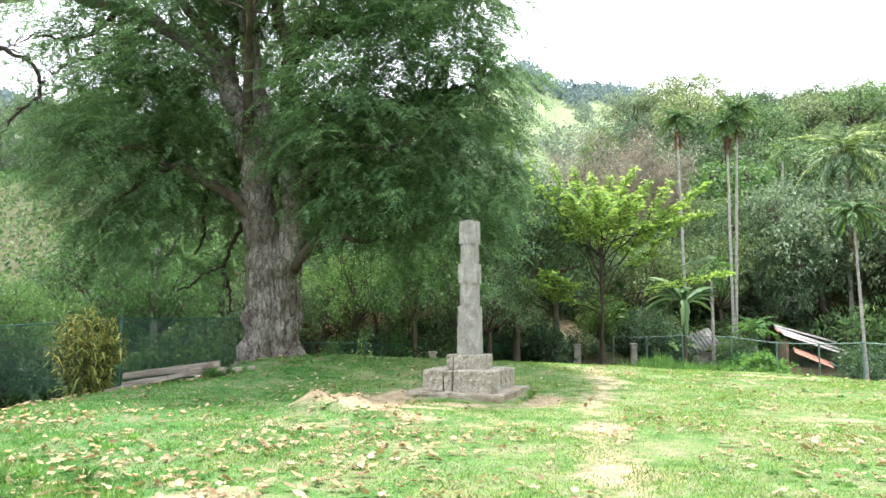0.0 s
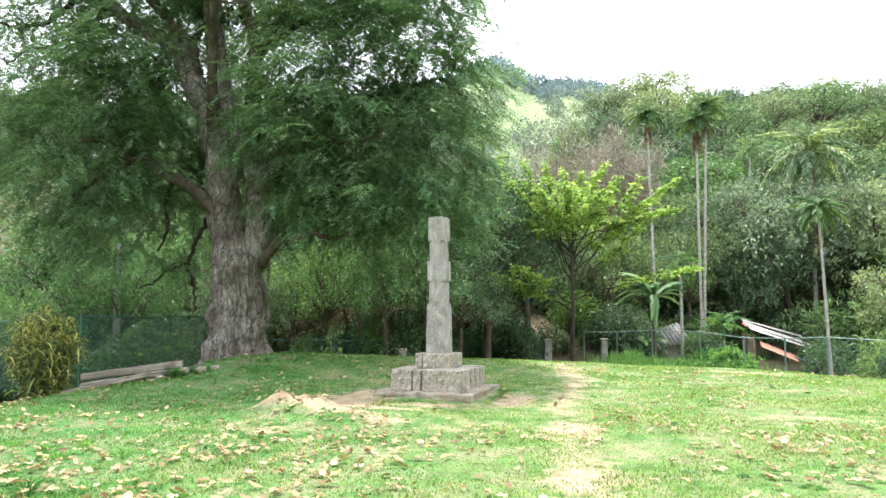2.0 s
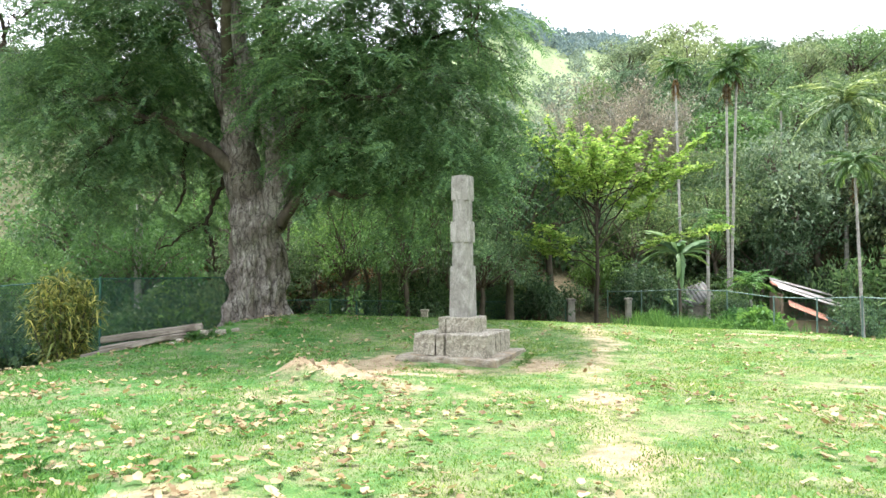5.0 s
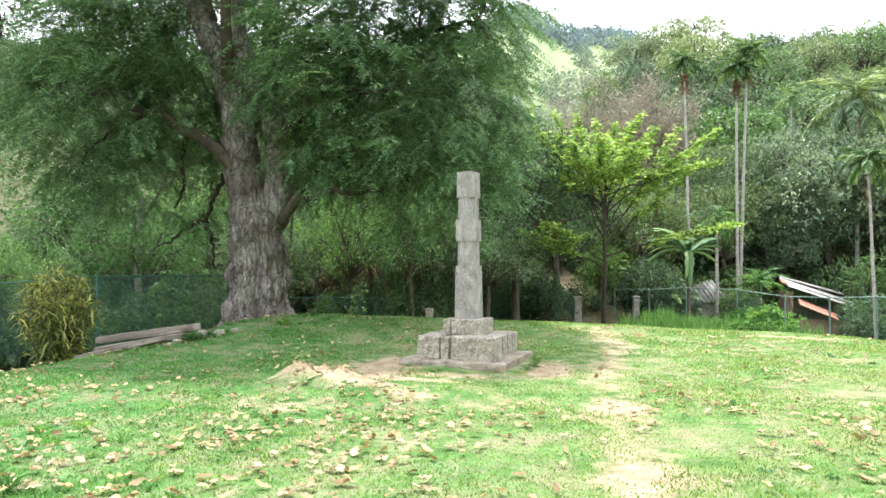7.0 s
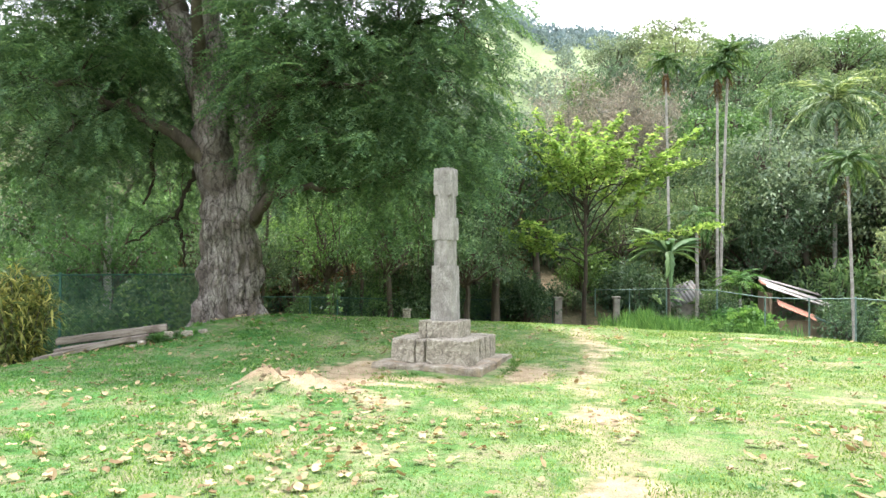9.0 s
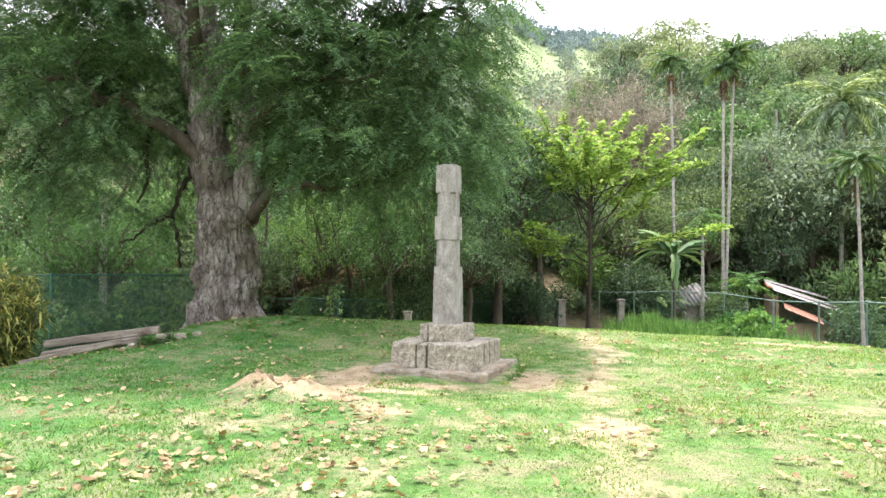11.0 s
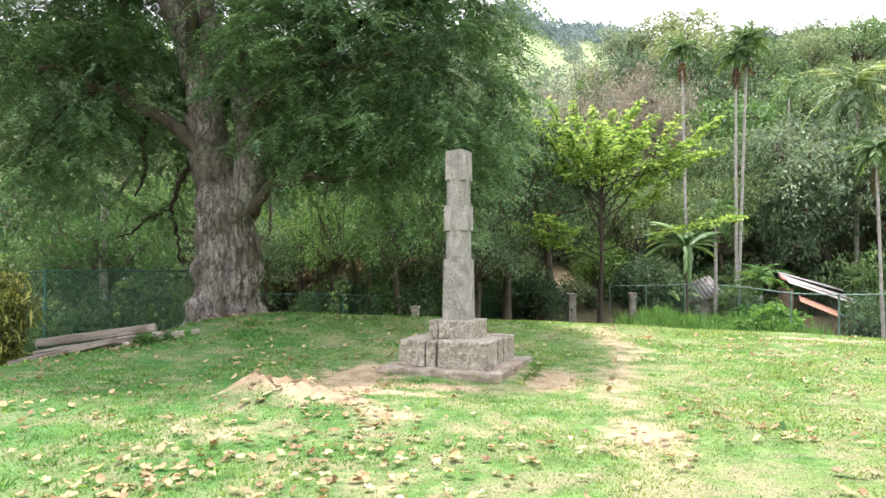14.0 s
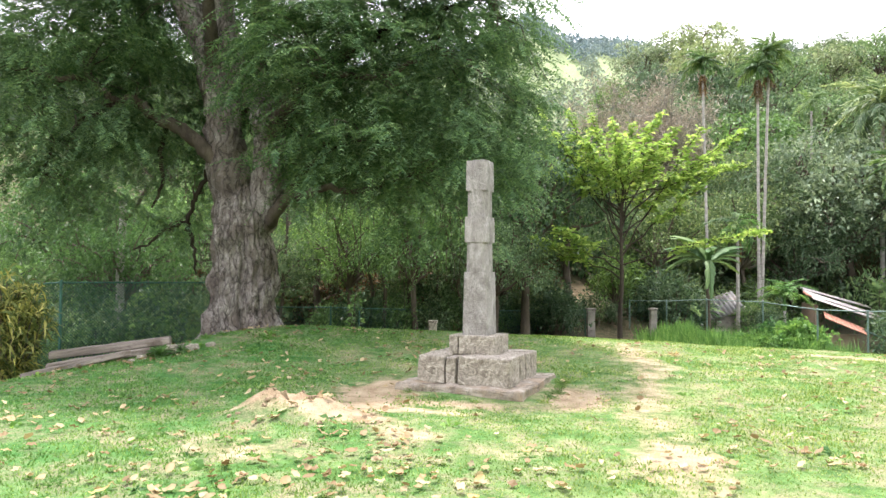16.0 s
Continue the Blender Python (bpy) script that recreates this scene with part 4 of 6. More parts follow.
# behind the monument and between the old tree and the gate
for kind, x, y, s in [("dark", -0.4, 19.8, 1.15), ("mid", -1.6, 23.5, 1.25), ("olive_b", -3.6, 21.0, 1.0), ("mid_b", -6.0, 25.0, 1.25), ("olive", -9.0, 22.5, 1.0),
                      ("mid_b", -12.0, 26.0, 1.15), ("dark_b", 1.4, 26.5, 1.1), ("mid", -15.0, 20.0, 1.0), ("mid_b", -17.5, 14.0, 0.85), ("mid", -13.6, 11.5, 0.72),
                      ("dark", -24.0, 12.0, 0.5), ("dark_b", -21.0, 8.5, 0.5), ("dark", -27.0, 18.0, 0.5), ("mid", -25.0, 21.5, 0.5), ("dark_b", -31.0, 17.0, 0.5), ("mid_b", -19.0, 23.0, 0.8), ("mid", -18.5, 9.0, 0.6), ("mid", -22.0, 15.0, 0.6), ("dark", -10.5, 15.5, 0.62), ("mid", -15.8, 6.2, 0.55), ("mid", -20.5, 3.8, 0.7),
                      ("dark_b", -27.0, 22.0, 0.6), ("dark", -24.0, 33.0, 1.3), ("mid", -16.0, 34.0, 1.2), ("dark_b", -8.0, 34.0, 1.2),
                      # the hollow to the side of the gate
                      ("dark_b", 6.4, 31.0, 1.05), ("dark", 11.5, 33.0, 1.0), ("dark", 16.5, 36.0, 1.2), ("dark_b", 14.6, 34.0, 1.0),
                      ("gloss", 22.6, 27.6, 0.95), ("mid_b", 25.5, 31.0, 1.15), ("mid", 21.5, 23.0, 0.8), ("mid_b", 26.0, 26.0, 0.9), ("dark", 27.0, 34.0, 1.2),
                      ("mid", -4.6, 16.8, 0.75), ("olive_b", -1.4, 17.2, 0.72), ("mid", -7.4, 17.4, 0.8), ("mid", 3.8, 35.0, 1.0), ("dark_b", 8.0, 37.0, 1.1), ("dark", 24.5, 37.5, 1.1), ("gloss", 19.0, 37.0, 1.6), ("gloss", 24.6, 36.0, 1.6), ("dark", 14.2, 37.0, 1.35), ("dark_b", 11.6, 38.5, 1.4), ("dark_f", 34.4, 84.0, 1.0), ("dark_f", 31.0, 82.0, 0.9)]:
    stand(kind, x, y, s)
# slender stems in the shade beyond the old tree
def make_sapling(x, y, h, r):
    t = thing("slender_tree", "slender brown-stemmed tree in the shade", "tree", (x, y, gz(x, y)), 0, "slender trees in the shade")
    path = bend((0, 0, -0.2), (RNG.normal() * 0.4, RNG.normal() * 0.3, h), r, r * 0.5, 0, 0.08, 10)
    forks = [bend(path[k, :3], path[k, :3] + np.array((RNG.normal() * 0.7, RNG.normal() * 0.5, RNG.uniform(0.3, 1.0))), r * 0.4, 0.01, 0, 0.06, 5) for k in (5, 6, 7, 8, 9, 9)]
    part("trunk", mesh_of("trunk", *tubes([path] + forks, 7, 0.05), M_BARK, True), M_BARK, t)
    tips = np.repeat(np.array([q[-1, :3] for q in forks] + [q[3, :3] for q in forks]), 26, 0)
    at_l = tips + RNG.normal(size=tips.shape) * 0.32
    sz = RNG.uniform(0.1, 0.2, len(at_l))
    part("crown", mesh_of("crown", *blades(at_l, RNG.normal(size=at_l.shape), sz, sz * 0.45), M_LEAF_DARK), M_LEAF_DARK, t)


for x, y, h, r in [(-4.9, 11.5, 5.5, 0.09), (-4.2, 12.6, 6.0, 0.12), (-3.3, 13.4, 5.0, 0.07), (-2.4, 12.0, 4.2, 0.06), (-5.6, 13.0, 5.5, 0.1), (-1.6, 14.0, 4.6, 0.08), (-8.3, 10.5, 5.0, 0.09), (-9.4, 11.6, 5.2, 0.12),
                   (-10.3, 10.2, 4.6, 0.08), (-2.0, 13.0, 5.0, 0.06), (-3.0, 16.5, 5.5, 0.1), (6.9, 27.0, 6.0, 0.09), (9.9, 30.0, 6.5, 0.08)]:
    make_sapling(x * 1.2, y + 5.5, h * 1.25, r)
# a pale dead trunk beyond the fence
def make_dead_trunk():
    t = thing("dead_tree", "pale dead tree trunk with one forked arm", "tree", (-13.4, 11.0, gz(-13.4, 11)))
    base = gz(-13.4, 11)
    part("trunk", mesh_of("trunk", *tubes([bend((0, 0, -0.3), (0.1, 0, 3.9 - base), 0.16, 0.11, 0, 0.03, 8)], 9, 0.04), M_BARK_PALE, True), M_BARK_PALE, t)
    part("limb", mesh_of("limb", *tubes([bend((0.08, 0, 3.2 - base), (0.95, 0.1, 4.4 - base), 0.09, 0.05, -0.1, 0.03, 6)], 8), M_BARK, True), M_BARK, t)


make_dead_trunk()
# up the wooded slope
slope = np.random.default_rng(23)
# The upper rows take paled kinds, distance haze put into the leaf colour.
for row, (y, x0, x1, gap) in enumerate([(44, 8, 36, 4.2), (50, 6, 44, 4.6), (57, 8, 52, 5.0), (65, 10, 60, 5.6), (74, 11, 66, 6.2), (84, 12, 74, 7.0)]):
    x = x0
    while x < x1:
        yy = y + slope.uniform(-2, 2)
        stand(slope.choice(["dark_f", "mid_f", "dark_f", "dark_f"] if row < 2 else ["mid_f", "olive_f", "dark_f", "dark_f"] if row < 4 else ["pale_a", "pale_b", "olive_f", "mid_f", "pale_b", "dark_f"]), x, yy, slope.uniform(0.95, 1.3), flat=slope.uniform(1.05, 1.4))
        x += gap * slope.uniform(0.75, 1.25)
for x, y, s in [(4.5, 52, 1.2), (7.5, 60, 1.3), (5.5, 68, 1.2), (8.5, 74, 1.3), (7.0, 84, 1.3), (2.5, 60, 1.0), (1.0, 72, 1.1), (3.5, 88, 1.2), (-2.0, 82, 1.1), (-30, 45, 1.2), (-20, 48, 1.2), (-60, 70, 1.5), (-70, 74, 1.6), (-52, 78, 1.5), (-44, 82, 1.5), (-80, 68, 1.5), (-36, 74, 1.3),
                (-28, 62, 1.2), (-14, 58, 1.1), (-9, 66, 1.0)]:
    stand(slope.choice(["dark_f", "mid_f", "olive_f", "dark_f"]), x, y, s)


def make_lime_tree():
    """A young tree whose long limbs fan upwards, with leaf rosettes along them."""
    x, y = 3.35, 18.0
    t = thing("spreading_tree", "young bright lime green tree with fanning layered branches", "tree", (x, y, gz(x, y)))
    base = gz(x, y)
    ends = [(-3.1, -0.2, 8.1), (-2.5, 1.0, 7.3), (-2.0, -0.9, 7.7), (-1.0, 0.6, 7.9), (-0.3, -0.8, 7.4), (0.6, 0.6, 7.5), (1.5, -0.5, 7.7), (2.2, 0.5, 7.3), (3.0, -0.4, 7.1),
            (4.65, 0.1, 7.05), (3.8, 0.7, 6.4), (4.65, -0.3, 5.7), (5.4, -0.1, 3.2), (-3.2, 0.2, 6.5), (-2.9, -0.6, 5.5), (3.4, -0.8, 5.3),
            (-3.5, -0.3, 3.0), (-2.4, -1.6, 3.2), (-0.2, -1.8, 6.6), (1.2, -1.8, 6.3), (-1.3, -1.7, 6.4), (0.4, 1.7, 6.9), (-1.6, 1.6, 6.6), (1.9, 1.5, 6.6), (-3.1, 0.4, 2.6)]
    paths = [np.vstack([[(0, 0, -0.3, 0.2)], bend((0, 0, 0), (0.1, 0, 5.2 - base), 0.11, 0.045, 0, 0.03, 10)])]
    roses = []
    for ex, ey, ez in ends:
        e = np.array((ex, ey, ez - base))
        z0 = min(ez - 1.3, RNG.uniform(2.2, 4.6)) - base
        b = bend((0.08, 0, z0), e, 0.036, 0.011, 0.12, 0.06, 10)
        paths.append(b)
        run = unit(b[-1, :3] - b[0, :3])
        flat = unit(np.cross(run, (0, 0, 1.0)))
        for s in np.linspace(0.36, 1.0, 20):
            p = np.array([np.interp(s, np.linspace(0, 1, 10), b[:, k]) for k in range(3)])
            roses.append(p + RNG.normal(size=3) * 0.05)
            # side twigs lie level, longest midway out
            long = (0.62 * math.sin(math.pi * min(1, s * 0.95)) + 0.12) * RNG.uniform(0.5, 1.1)
            sg = RNG.choice([-1, 1])
            q = p + (flat * sg + run * (0.7, 0.7, 0.25) + RNG.normal(size=3) * (0.2, 0.2, 0.1)) * long
            paths.append(bend(p, q, 0.012, 0.005, 0, 0.01, 3))
            for u in np.arange(0.35, 1.01, 0.24 / max(long, 0.24)):
                roses.append(p + (q - p) * u + RNG.normal(size=3) * 0.04)
    roses = np.array(roses)
    per = 7
    at_l = np.repeat(roses, per, 0) + RNG.normal(size=(len(roses) * per, 3)) * (0.07, 0.07, 0.04)
    way = RNG.normal(size=at_l.shape) * (1, 1, 0.3) + (0, 0, 0.12)
    sz = RNG.uniform(0.14, 0.27, len(at_l))
    v, f = tubes(paths, 6)
    part("trunk", mesh_of("trunk", v, f, M_BARK_DARK_SHADED, True), M_BARK_DARK_SHADED, t)
    v, f = blades(at_l, way, sz, sz * 0.58, 0.15)
    part("crown", mesh_of("crown", v, f, M_LEAF_LIME), M_LEAF_LIME, t, "bright lime green leaf rosettes")


make_lime_tree()


def make_bare_tree(x, y, h, w, seed):
    t = thing("bare_tree", "nearly leafless tree with a haze of mauve grey twigs", "tree", (x, y, gz(x, y)))
    paths = [bend((0, 0, -0.3), (0, 0, h * 0.5), 0.22, 0.14, 0, 0.08, 7)]
    tips = []
    for i in range(26):
        a, q = i * 2.4, w * RNG.uniform(0.3, 1.0)
        e = np.array((q * math.cos(a), q * math.sin(a) * 0.8, h * RNG.uniform(0.62, 1.0) * (1 - 0.18 * (q / w) ** 2)))
        b = bend((0, 0, h * RNG.uniform(0.3, 0.5)), e, 0.085, 0.025, 0.4, 0.14, 8)
        paths.append(b)
        for s in range(2, 8):
            for _ in range(6):
                p = b[s, :3]
                q2 = p + RNG.normal(size=3) * 0.75 + (0, 0, 0.35)
                paths.append(bend(p, q2, 0.022, 0.008, 0.05, 0.06, 4))
                tips += [q2, (p + q2) / 2]
    v, f = tubes(paths, 4)
    part("trunk", mesh_of("trunk", v, f, M_LEAF_DRY, True), M_LEAF_DRY, t)
    tips = np.array(tips)
    at_l = np.repeat(tips, 13, 0) + RNG.normal(size=(len(tips) * 13, 3)) * 0.3
    v, f = blades(at_l, RNG.normal(size=at_l.shape) + (0, 0, 0.4), RNG.uniform(0.25, 0.55, len(at_l)), 0.042, 0.05)
    tagged(part("twig_work", mesh_of("twig_work", v, f, M_LEAF_DRY), M_LEAF_DRY, t), kind="stuff")


make_bare_tree(4.2, 38.0, 15.5, 4.6, 1)
make_bare_tree(8.0, 40.0, 15.5, 4.2, 2)


def frond(length, droop, leaf_len, leaf_w, pairs, rise=0.7, hang=0.5):
    """One feather frond growing along +x from the origin: rib and leaflets."""
    s = np.linspace(0, 1, 12)
    x = length * s * (1 - 0.15 * droop * s)
    z = length * (rise * s - (rise + droop) * s ** 2)
    rib = np.column_stack([x, np.zeros(12), z, 0.03 * (1 - s) + 0.006])
    q = np.linspace(0.12, 0.99, pairs)
    px, pz = np.interp(q, s, x), np.interp(q, s, z)
    sets = [tubes([rib], 4)]
    for sg in (1, -1):
        at_l = np.column_stack([px, np.zeros(pairs), pz])
        way = np.column_stack([np.full(pairs, 0.55), np.full(pairs, sg * 0.8), -hang * np.ones(pairs)]) + RNG.normal(size=(pairs, 3)) * 0.1
        ll = leaf_len * np.sin(np.pi * (0.12 + 0.83 * q)) * RNG.uniform(0.85, 1.1, pairs)
        sets.append(blades(at_l, way, ll, leaf_w, 0.3))
    return join(*sets)


FRONDS = {}
for nm, args, mt in [("areca", (1.3, 0.75, 0.55, 0.085, 24, 0.75, 0.9), M_LEAF_PALM), ("coconut", (3.6, 0.7, 0.8, 0.13, 46, 0.65, 0.6), M_LEAF_COCO),
                     ("mop", (1.45, 1.0, 0.6, 0.1, 24, 0.8, 1.0), M_LEAF_PALM), ("dead", (1.5, 1.3, 0.45, 0.06, 16, -0.3, 0.6), M_LEAF_BROWN), ("small", (2.2, 0.7, 0.6, 0.07, 26, 0.9, 0.5), M_LEAF_PALM),
                     ("fresh", (1.6, 0.5, 0.5, 0.06, 22, 1.0, 0.4), M_WEED)]:
    FRONDS[nm] = mesh_of("frond", *frond(*args), mt)


def palm(label, foot, head, r, kinds, n, tilt=(-35, 55), scale=1.0, dead=0, name="areca_palm"):
    """A palm: ringed trunk from foot to head, a crown shaft, and fronds all round."""
    t = thing(name, label, "palm tree", foot)
    e = np.array(head) - np.array(foot)
    path = bend((0, 0, -0.3), e, r * 1.15, r * 0.8, 0, 0.004, 24)
    path[:, 3] *= 1 + 0.05 * (np.arange(24) % 2)
    v, f = tubes([path], 10)
    part("trunk", mesh_of("trunk", v, f, M_BARK_PALE, True), M_BARK_PALE, t, "slender pale ringed trunk")
    v, f = tubes([np.column_stack([np.zeros(6) + e[0], np.zeros(6) + e[1], e[2] + np.linspace(-0.1, 0.8, 6) * scale, r * np.array((0.9, 1.25, 1.2, 0.9, 0.6, 0.2))])], 8)
    part("crown_shaft", mesh_of("crown_shaft", v, f, M_WEED, True), M_WEED, t)
    for i in range(n):
        o = part("frond", FRONDS[kinds[i % len(kinds)]], None, t)
        s = (i + 0.5) / n
        o.matrix_local = Matrix.Translation(Vector(e) + Vector((0, 0, 0.55 * scale))) @ Euler((RNG.uniform(-0.3, 0.3), -radians(tilt[0] + (tilt[1] - tilt[0]) * s), i * 2.4)).to_matrix().to_4x4() \
            @ Matrix.Scale(scale * RNG.uniform(0.85, 1.1), 4)
    for i in range(dead):
        o = part("dead_frond", FRONDS["dead"], None, t, "brown withered frond")
        o.matrix_local = Matrix.Translation(Vector(e)) @ Euler((0, radians(RNG.uniform(25, 60)), i * 1.9)).to_matrix().to_4x4() @ Matrix.Scale(0.7 * scale, 4)
    return t


palm("tall areca palm with slender pale trunk and brown skirt", (8.72, 28.3, gz(8.72, 28.3)), (8.46, 28.3, 12.2), 0.075, ["areca"], 18, (0, 88), 0.84, 12)
palm("tall areca palm with slender pale trunk and ragged head", (11.06, 27.9, gz(11.0, 27.9)), (11.1, 27.9, 11.7), 0.075, ["areca"], 18, (-5, 80), 0.84, 11)
palm("tall areca palm leaning from a shared foot", (11.2, 28.2, gz(11.2, 28.2)), (11.74, 28.2, 12.5), 0.075, ["areca"], 18, (5, 90), 0.88, 9)
palm("areca palm with dark drooping fronds above a thin trunk", (14.66, 20.0, gz(14.66, 20)), (14.42, 20.0, 5.4), 0.065, ["mop"], 20, (-15, 85), 0.78, 2)
palm("coconut palm with long arching fronds above the woods", (20.1, 35.8, gz(20.1, 35.8)), (20.3, 35.8, 11.2), 0.13, ["coconut"], 22, (-50, 85), 0.9, 5, "coconut_palm")
palm("small palm with upright fronds amid the woods", (17.2, 39.0, gz(17.2, 39)), (17.35, 39.0, 12.4), 0.08, ["small"], 14, (-40, 80), 0.62, 2, "wild_palm")
palm("small palm with upright fronds beside the old tree", (-1.9, 33.0, gz(-1.9, 33)), (-1.5, 33.0, 12.0), 0.12, ["small"], 12, (-10, 80), 1.0, 1, "wild_palm")
palm("low young palm with yellow-green fronds by the fence", (9.6, 26.0, gz(9.6, 26)), (9.6, 26.0, 3.3), 0.09, ["fresh", "small"], 12, (-50, 60), 0.85, 1, "young_palm")
palm("low fresh green palm beside the shed roof", (11.6, 25.6, gz(11.6, 25.6)), (11.6, 25.6, -0.1), 0.08, ["fresh"], 10, (0, 75), 0.9, 0, "young_palm")
palm("coconut palm with long fronds at the wood's edge", (25.5, 29.0, gz(25.5, 29)), (25.3, 29.0, 8.6), 0.15, ["coconut"], 16, (-50, 70), 0.85, 3, "coconut_palm")


def banana_leaf_mesh(length, width, droop):
    n = 14
    s = np.linspace(0, 1, n)
    x, z = length * s * (1 - 0.2 * droop * s), length * (0.42 * s - (0.42 + droop) * s ** 2)
    w = width * np.sin(np.pi * np.clip(s * 0.92 + 0.06, 0, 1)) ** 0.6
    v, f = [], []
    for sg in (1, -1):
        b = len(v)
        for i in range(n):
            jag = 1 - 0.5 * RNG.random()
            v += [(x[i], 0, z[i]), (x[i] - 0.1 * w[i], sg * w[i] * 0.5 * jag, z[i] - 0.18 * w[i])]
        for i in range(n - 1):
            f.append((b + 2 * i, b + 2 * i + 1, b + 2 * i + 3, b + 2 * i + 2))
    return join((np.array(v), np.array(f)), tubes([np.column_stack([x, 0 * x, z + 0.01, 0.02 * (1 - s) + 0.005])], 4))


BANANA = [mesh_of("leaf", *banana_leaf_mesh(*a), M_LEAF_BANANA) for a in ((2.0, 0.55, 0.15), (2.4, 0.6, 0.4), (1.9, 0.5, 0.75))]


def banana(x, y, h, n, label, z=None):
    t = thing("banana_plant", label, "plant", (x, y, gz(x, y) if z is None else z))
    v, f = tubes([bend((0, 0, -0.2), (0.05, 0, h), 0.13, 0.07, 0, 0.02, 8)], 10)
    part("stem", mesh_of("stem", v, f, M_BARK, True), M_BARK, t)
    for i in range(n):
        o = part("leaf", BANANA[i % 3], None, t)
        o.matrix_local = Matrix.Translation((0.05, 0, h)) @ Euler((RNG.uniform(-0.3, 0.3), -radians(RNG.uniform(-12, 58)), i * 2.1 + 0.4)).to_matrix().to_4x4() @ Matrix.Scale(RNG.uniform(0.8, 1.05), 4)


banana(7.75, 23.8, 3.55, 17, "banana plant with long pale ragged leaves")
banana(7.2, 25.6, 1.0, 6, "smaller banana plant with drooping leaves")
banana(4.4, 29.5, 1.0, 7, "young banana plant beyond the gate")


# ---- shrubs ----
def bush_mesh(h, w, clusters, per, size, shape, mt, n=5, up=0.2):
    lobes = []
    for i in range(n):
        a, q = i * 2.4, w * (0.15 + 0.4 * (i / n))
        lobes.append((q * math.cos(a), q * math.sin(a), h * (0.62 - 0.3 * (i / n)), w * 0.45, w * 0.45, h * 0.38))
    c, d, k = in_lobes(lobes, clusters, 0.35)
    at_l = np.repeat(c, per, 0) + RNG.normal(size=(clusters * per, 3)) * 0.12
    sz = size * RNG.uniform(0.6, 1.3, len(at_l))
    v, f = blades(at_l, np.repeat(d, per, 0) * 0.6 + RNG.normal(size=at_l.shape) * 0.6 + (0, 0, up), sz, sz * shape, 0.25)
    stems = [bend((0, 0, -0.15), c[i], 0.03, 0.008, 0.05, 0.05, 5) for i in range(0, clusters, max(1, clusters // 24))]
    return mesh_of("stem", *tubes(stems, 5), M_BARK, True), mesh_of("foliage", v, f, mt)


BUSH = {"dark": bush_mesh(2.2, 1.6, 170, 12, 0.15, 0.5, M_LEAF_DARK), "mid": bush_mesh(2.0, 1.6, 170, 12, 0.14, 0.48, M_LEAF_MID),
        "far": bush_mesh(2.2, 1.6, 90, 10, 0.24, 0.5, M_LEAF_DARK), "olive": bush_mesh(2.3, 1.5, 170, 12, 0.14, 0.45, M_LEAF_OLIVE), "weed": bush_mesh(1.35, 1.3, 150, 10, 0.23, 0.55, M_WEED, n=7, up=0.4),
        "fern": bush_mesh(2.3, 1.3, 150, 10, 0.24, 0.2, M_LEAF_FERN, n=6, up=0.5),
        "dry": bush_mesh(1.8, 1.4, 110, 11, 0.22, 0.2, M_LEAF_BROWN)}
BUSH_LABEL = {"fern": "tall feathery light green thicket beyond the fence", "far": "dense dark green shrub far back in the undergrowth", "dark": "dense dark green shrub in the undergrowth", "mid": "leafy green shrub in the undergrowth", "olive": "dull olive shrub in the undergrowth",
              "weed": "fresh bright green weedy shrub along the fence", "dry": "dry brown scrub in the undergrowth"}


def shrub(kind, x, y, s):
    t = thing("shrub", BUSH_LABEL[kind], "shrub", (x, y, gz(x, y) - 0.05), 0, "shrubs of the undergrowth")
    t.rotation_euler[2] = RNG.uniform(0, 6.28)
    t.scale = (s, s, s)
    for nm, me in zip(("stem", "foliage"), BUSH[kind]):
        part(nm, me, None, t)


wild = np.random.default_rng(5)
for x0, x1, y0, y1, n, kinds, lo, hi in [(-14.5, -8.8, 4.2, 9.5, 18, ["dark", "dark", "mid"], 0.7, 1.1), (-8.5, -2.5, 16.8, 20.5, 22, ["dark", "dry", "mid", "olive", "mid"], 0.6, 1.1),
                                         (-2.0, 1.8, 21.6, 24.5, 12, ["dark", "olive", "mid"], 0.6, 1.0), (-9.0, 2.0, 19.5, 25.0, 16, ["dark", "dark", "mid", "dry"], 0.9, 1.5),
                                         (5.6, 12.0, 24.5, 31.0, 12, ["dark", "mid", "dark", "olive"], 0.7, 1.4), (17.2, 23.0, 20.5, 27.0, 9, ["mid", "olive", "mid"], 0.9, 1.5),
                                         (1.0, 6.0, 26.0, 34.0, 9, ["mid", "dark", "dry", "olive"], 0.7, 1.4), (-24.0, -14.0, -1.0, 8.0, 14, ["dark"], 0.9, 1.6),
                                         (16.0, 26.0, 8.0, 18.0, 9, ["mid", "olive", "dark"], 0.8, 1.2)]:
    for i in range(n):
        shrub(wild.choice(kinds), wild.uniform(x0, x1), wild.uniform(y0, y1), wild.uniform(lo, hi))
for i in range(44):
    shrub(wild.choice(["far", "far", "dry"]), wild.uniform(-24, 3), wild.uniform(27, 34), wild.uniform(1.5, 2.4))
for x, y, s in [(1.0, 20.6, 1.0), (0.2, 22.5, 1.3), (6.6, 25.5, 1.4), (3.4, 25.0, 0.6), (7.2, 27.0, 1.2), (1.2, 24.4, 0.75), (2.4, 24.9, 0.8), (0.2, 25.2, 0.9)]:
    shrub("dark", x, y, s)
for i in range(26):
    shrub(wild.choice(["far", "far", "mid"]), wild.uniform(5, 26), wild.uniform(31.5, 40), wild.uniform(1.3, 2.2))
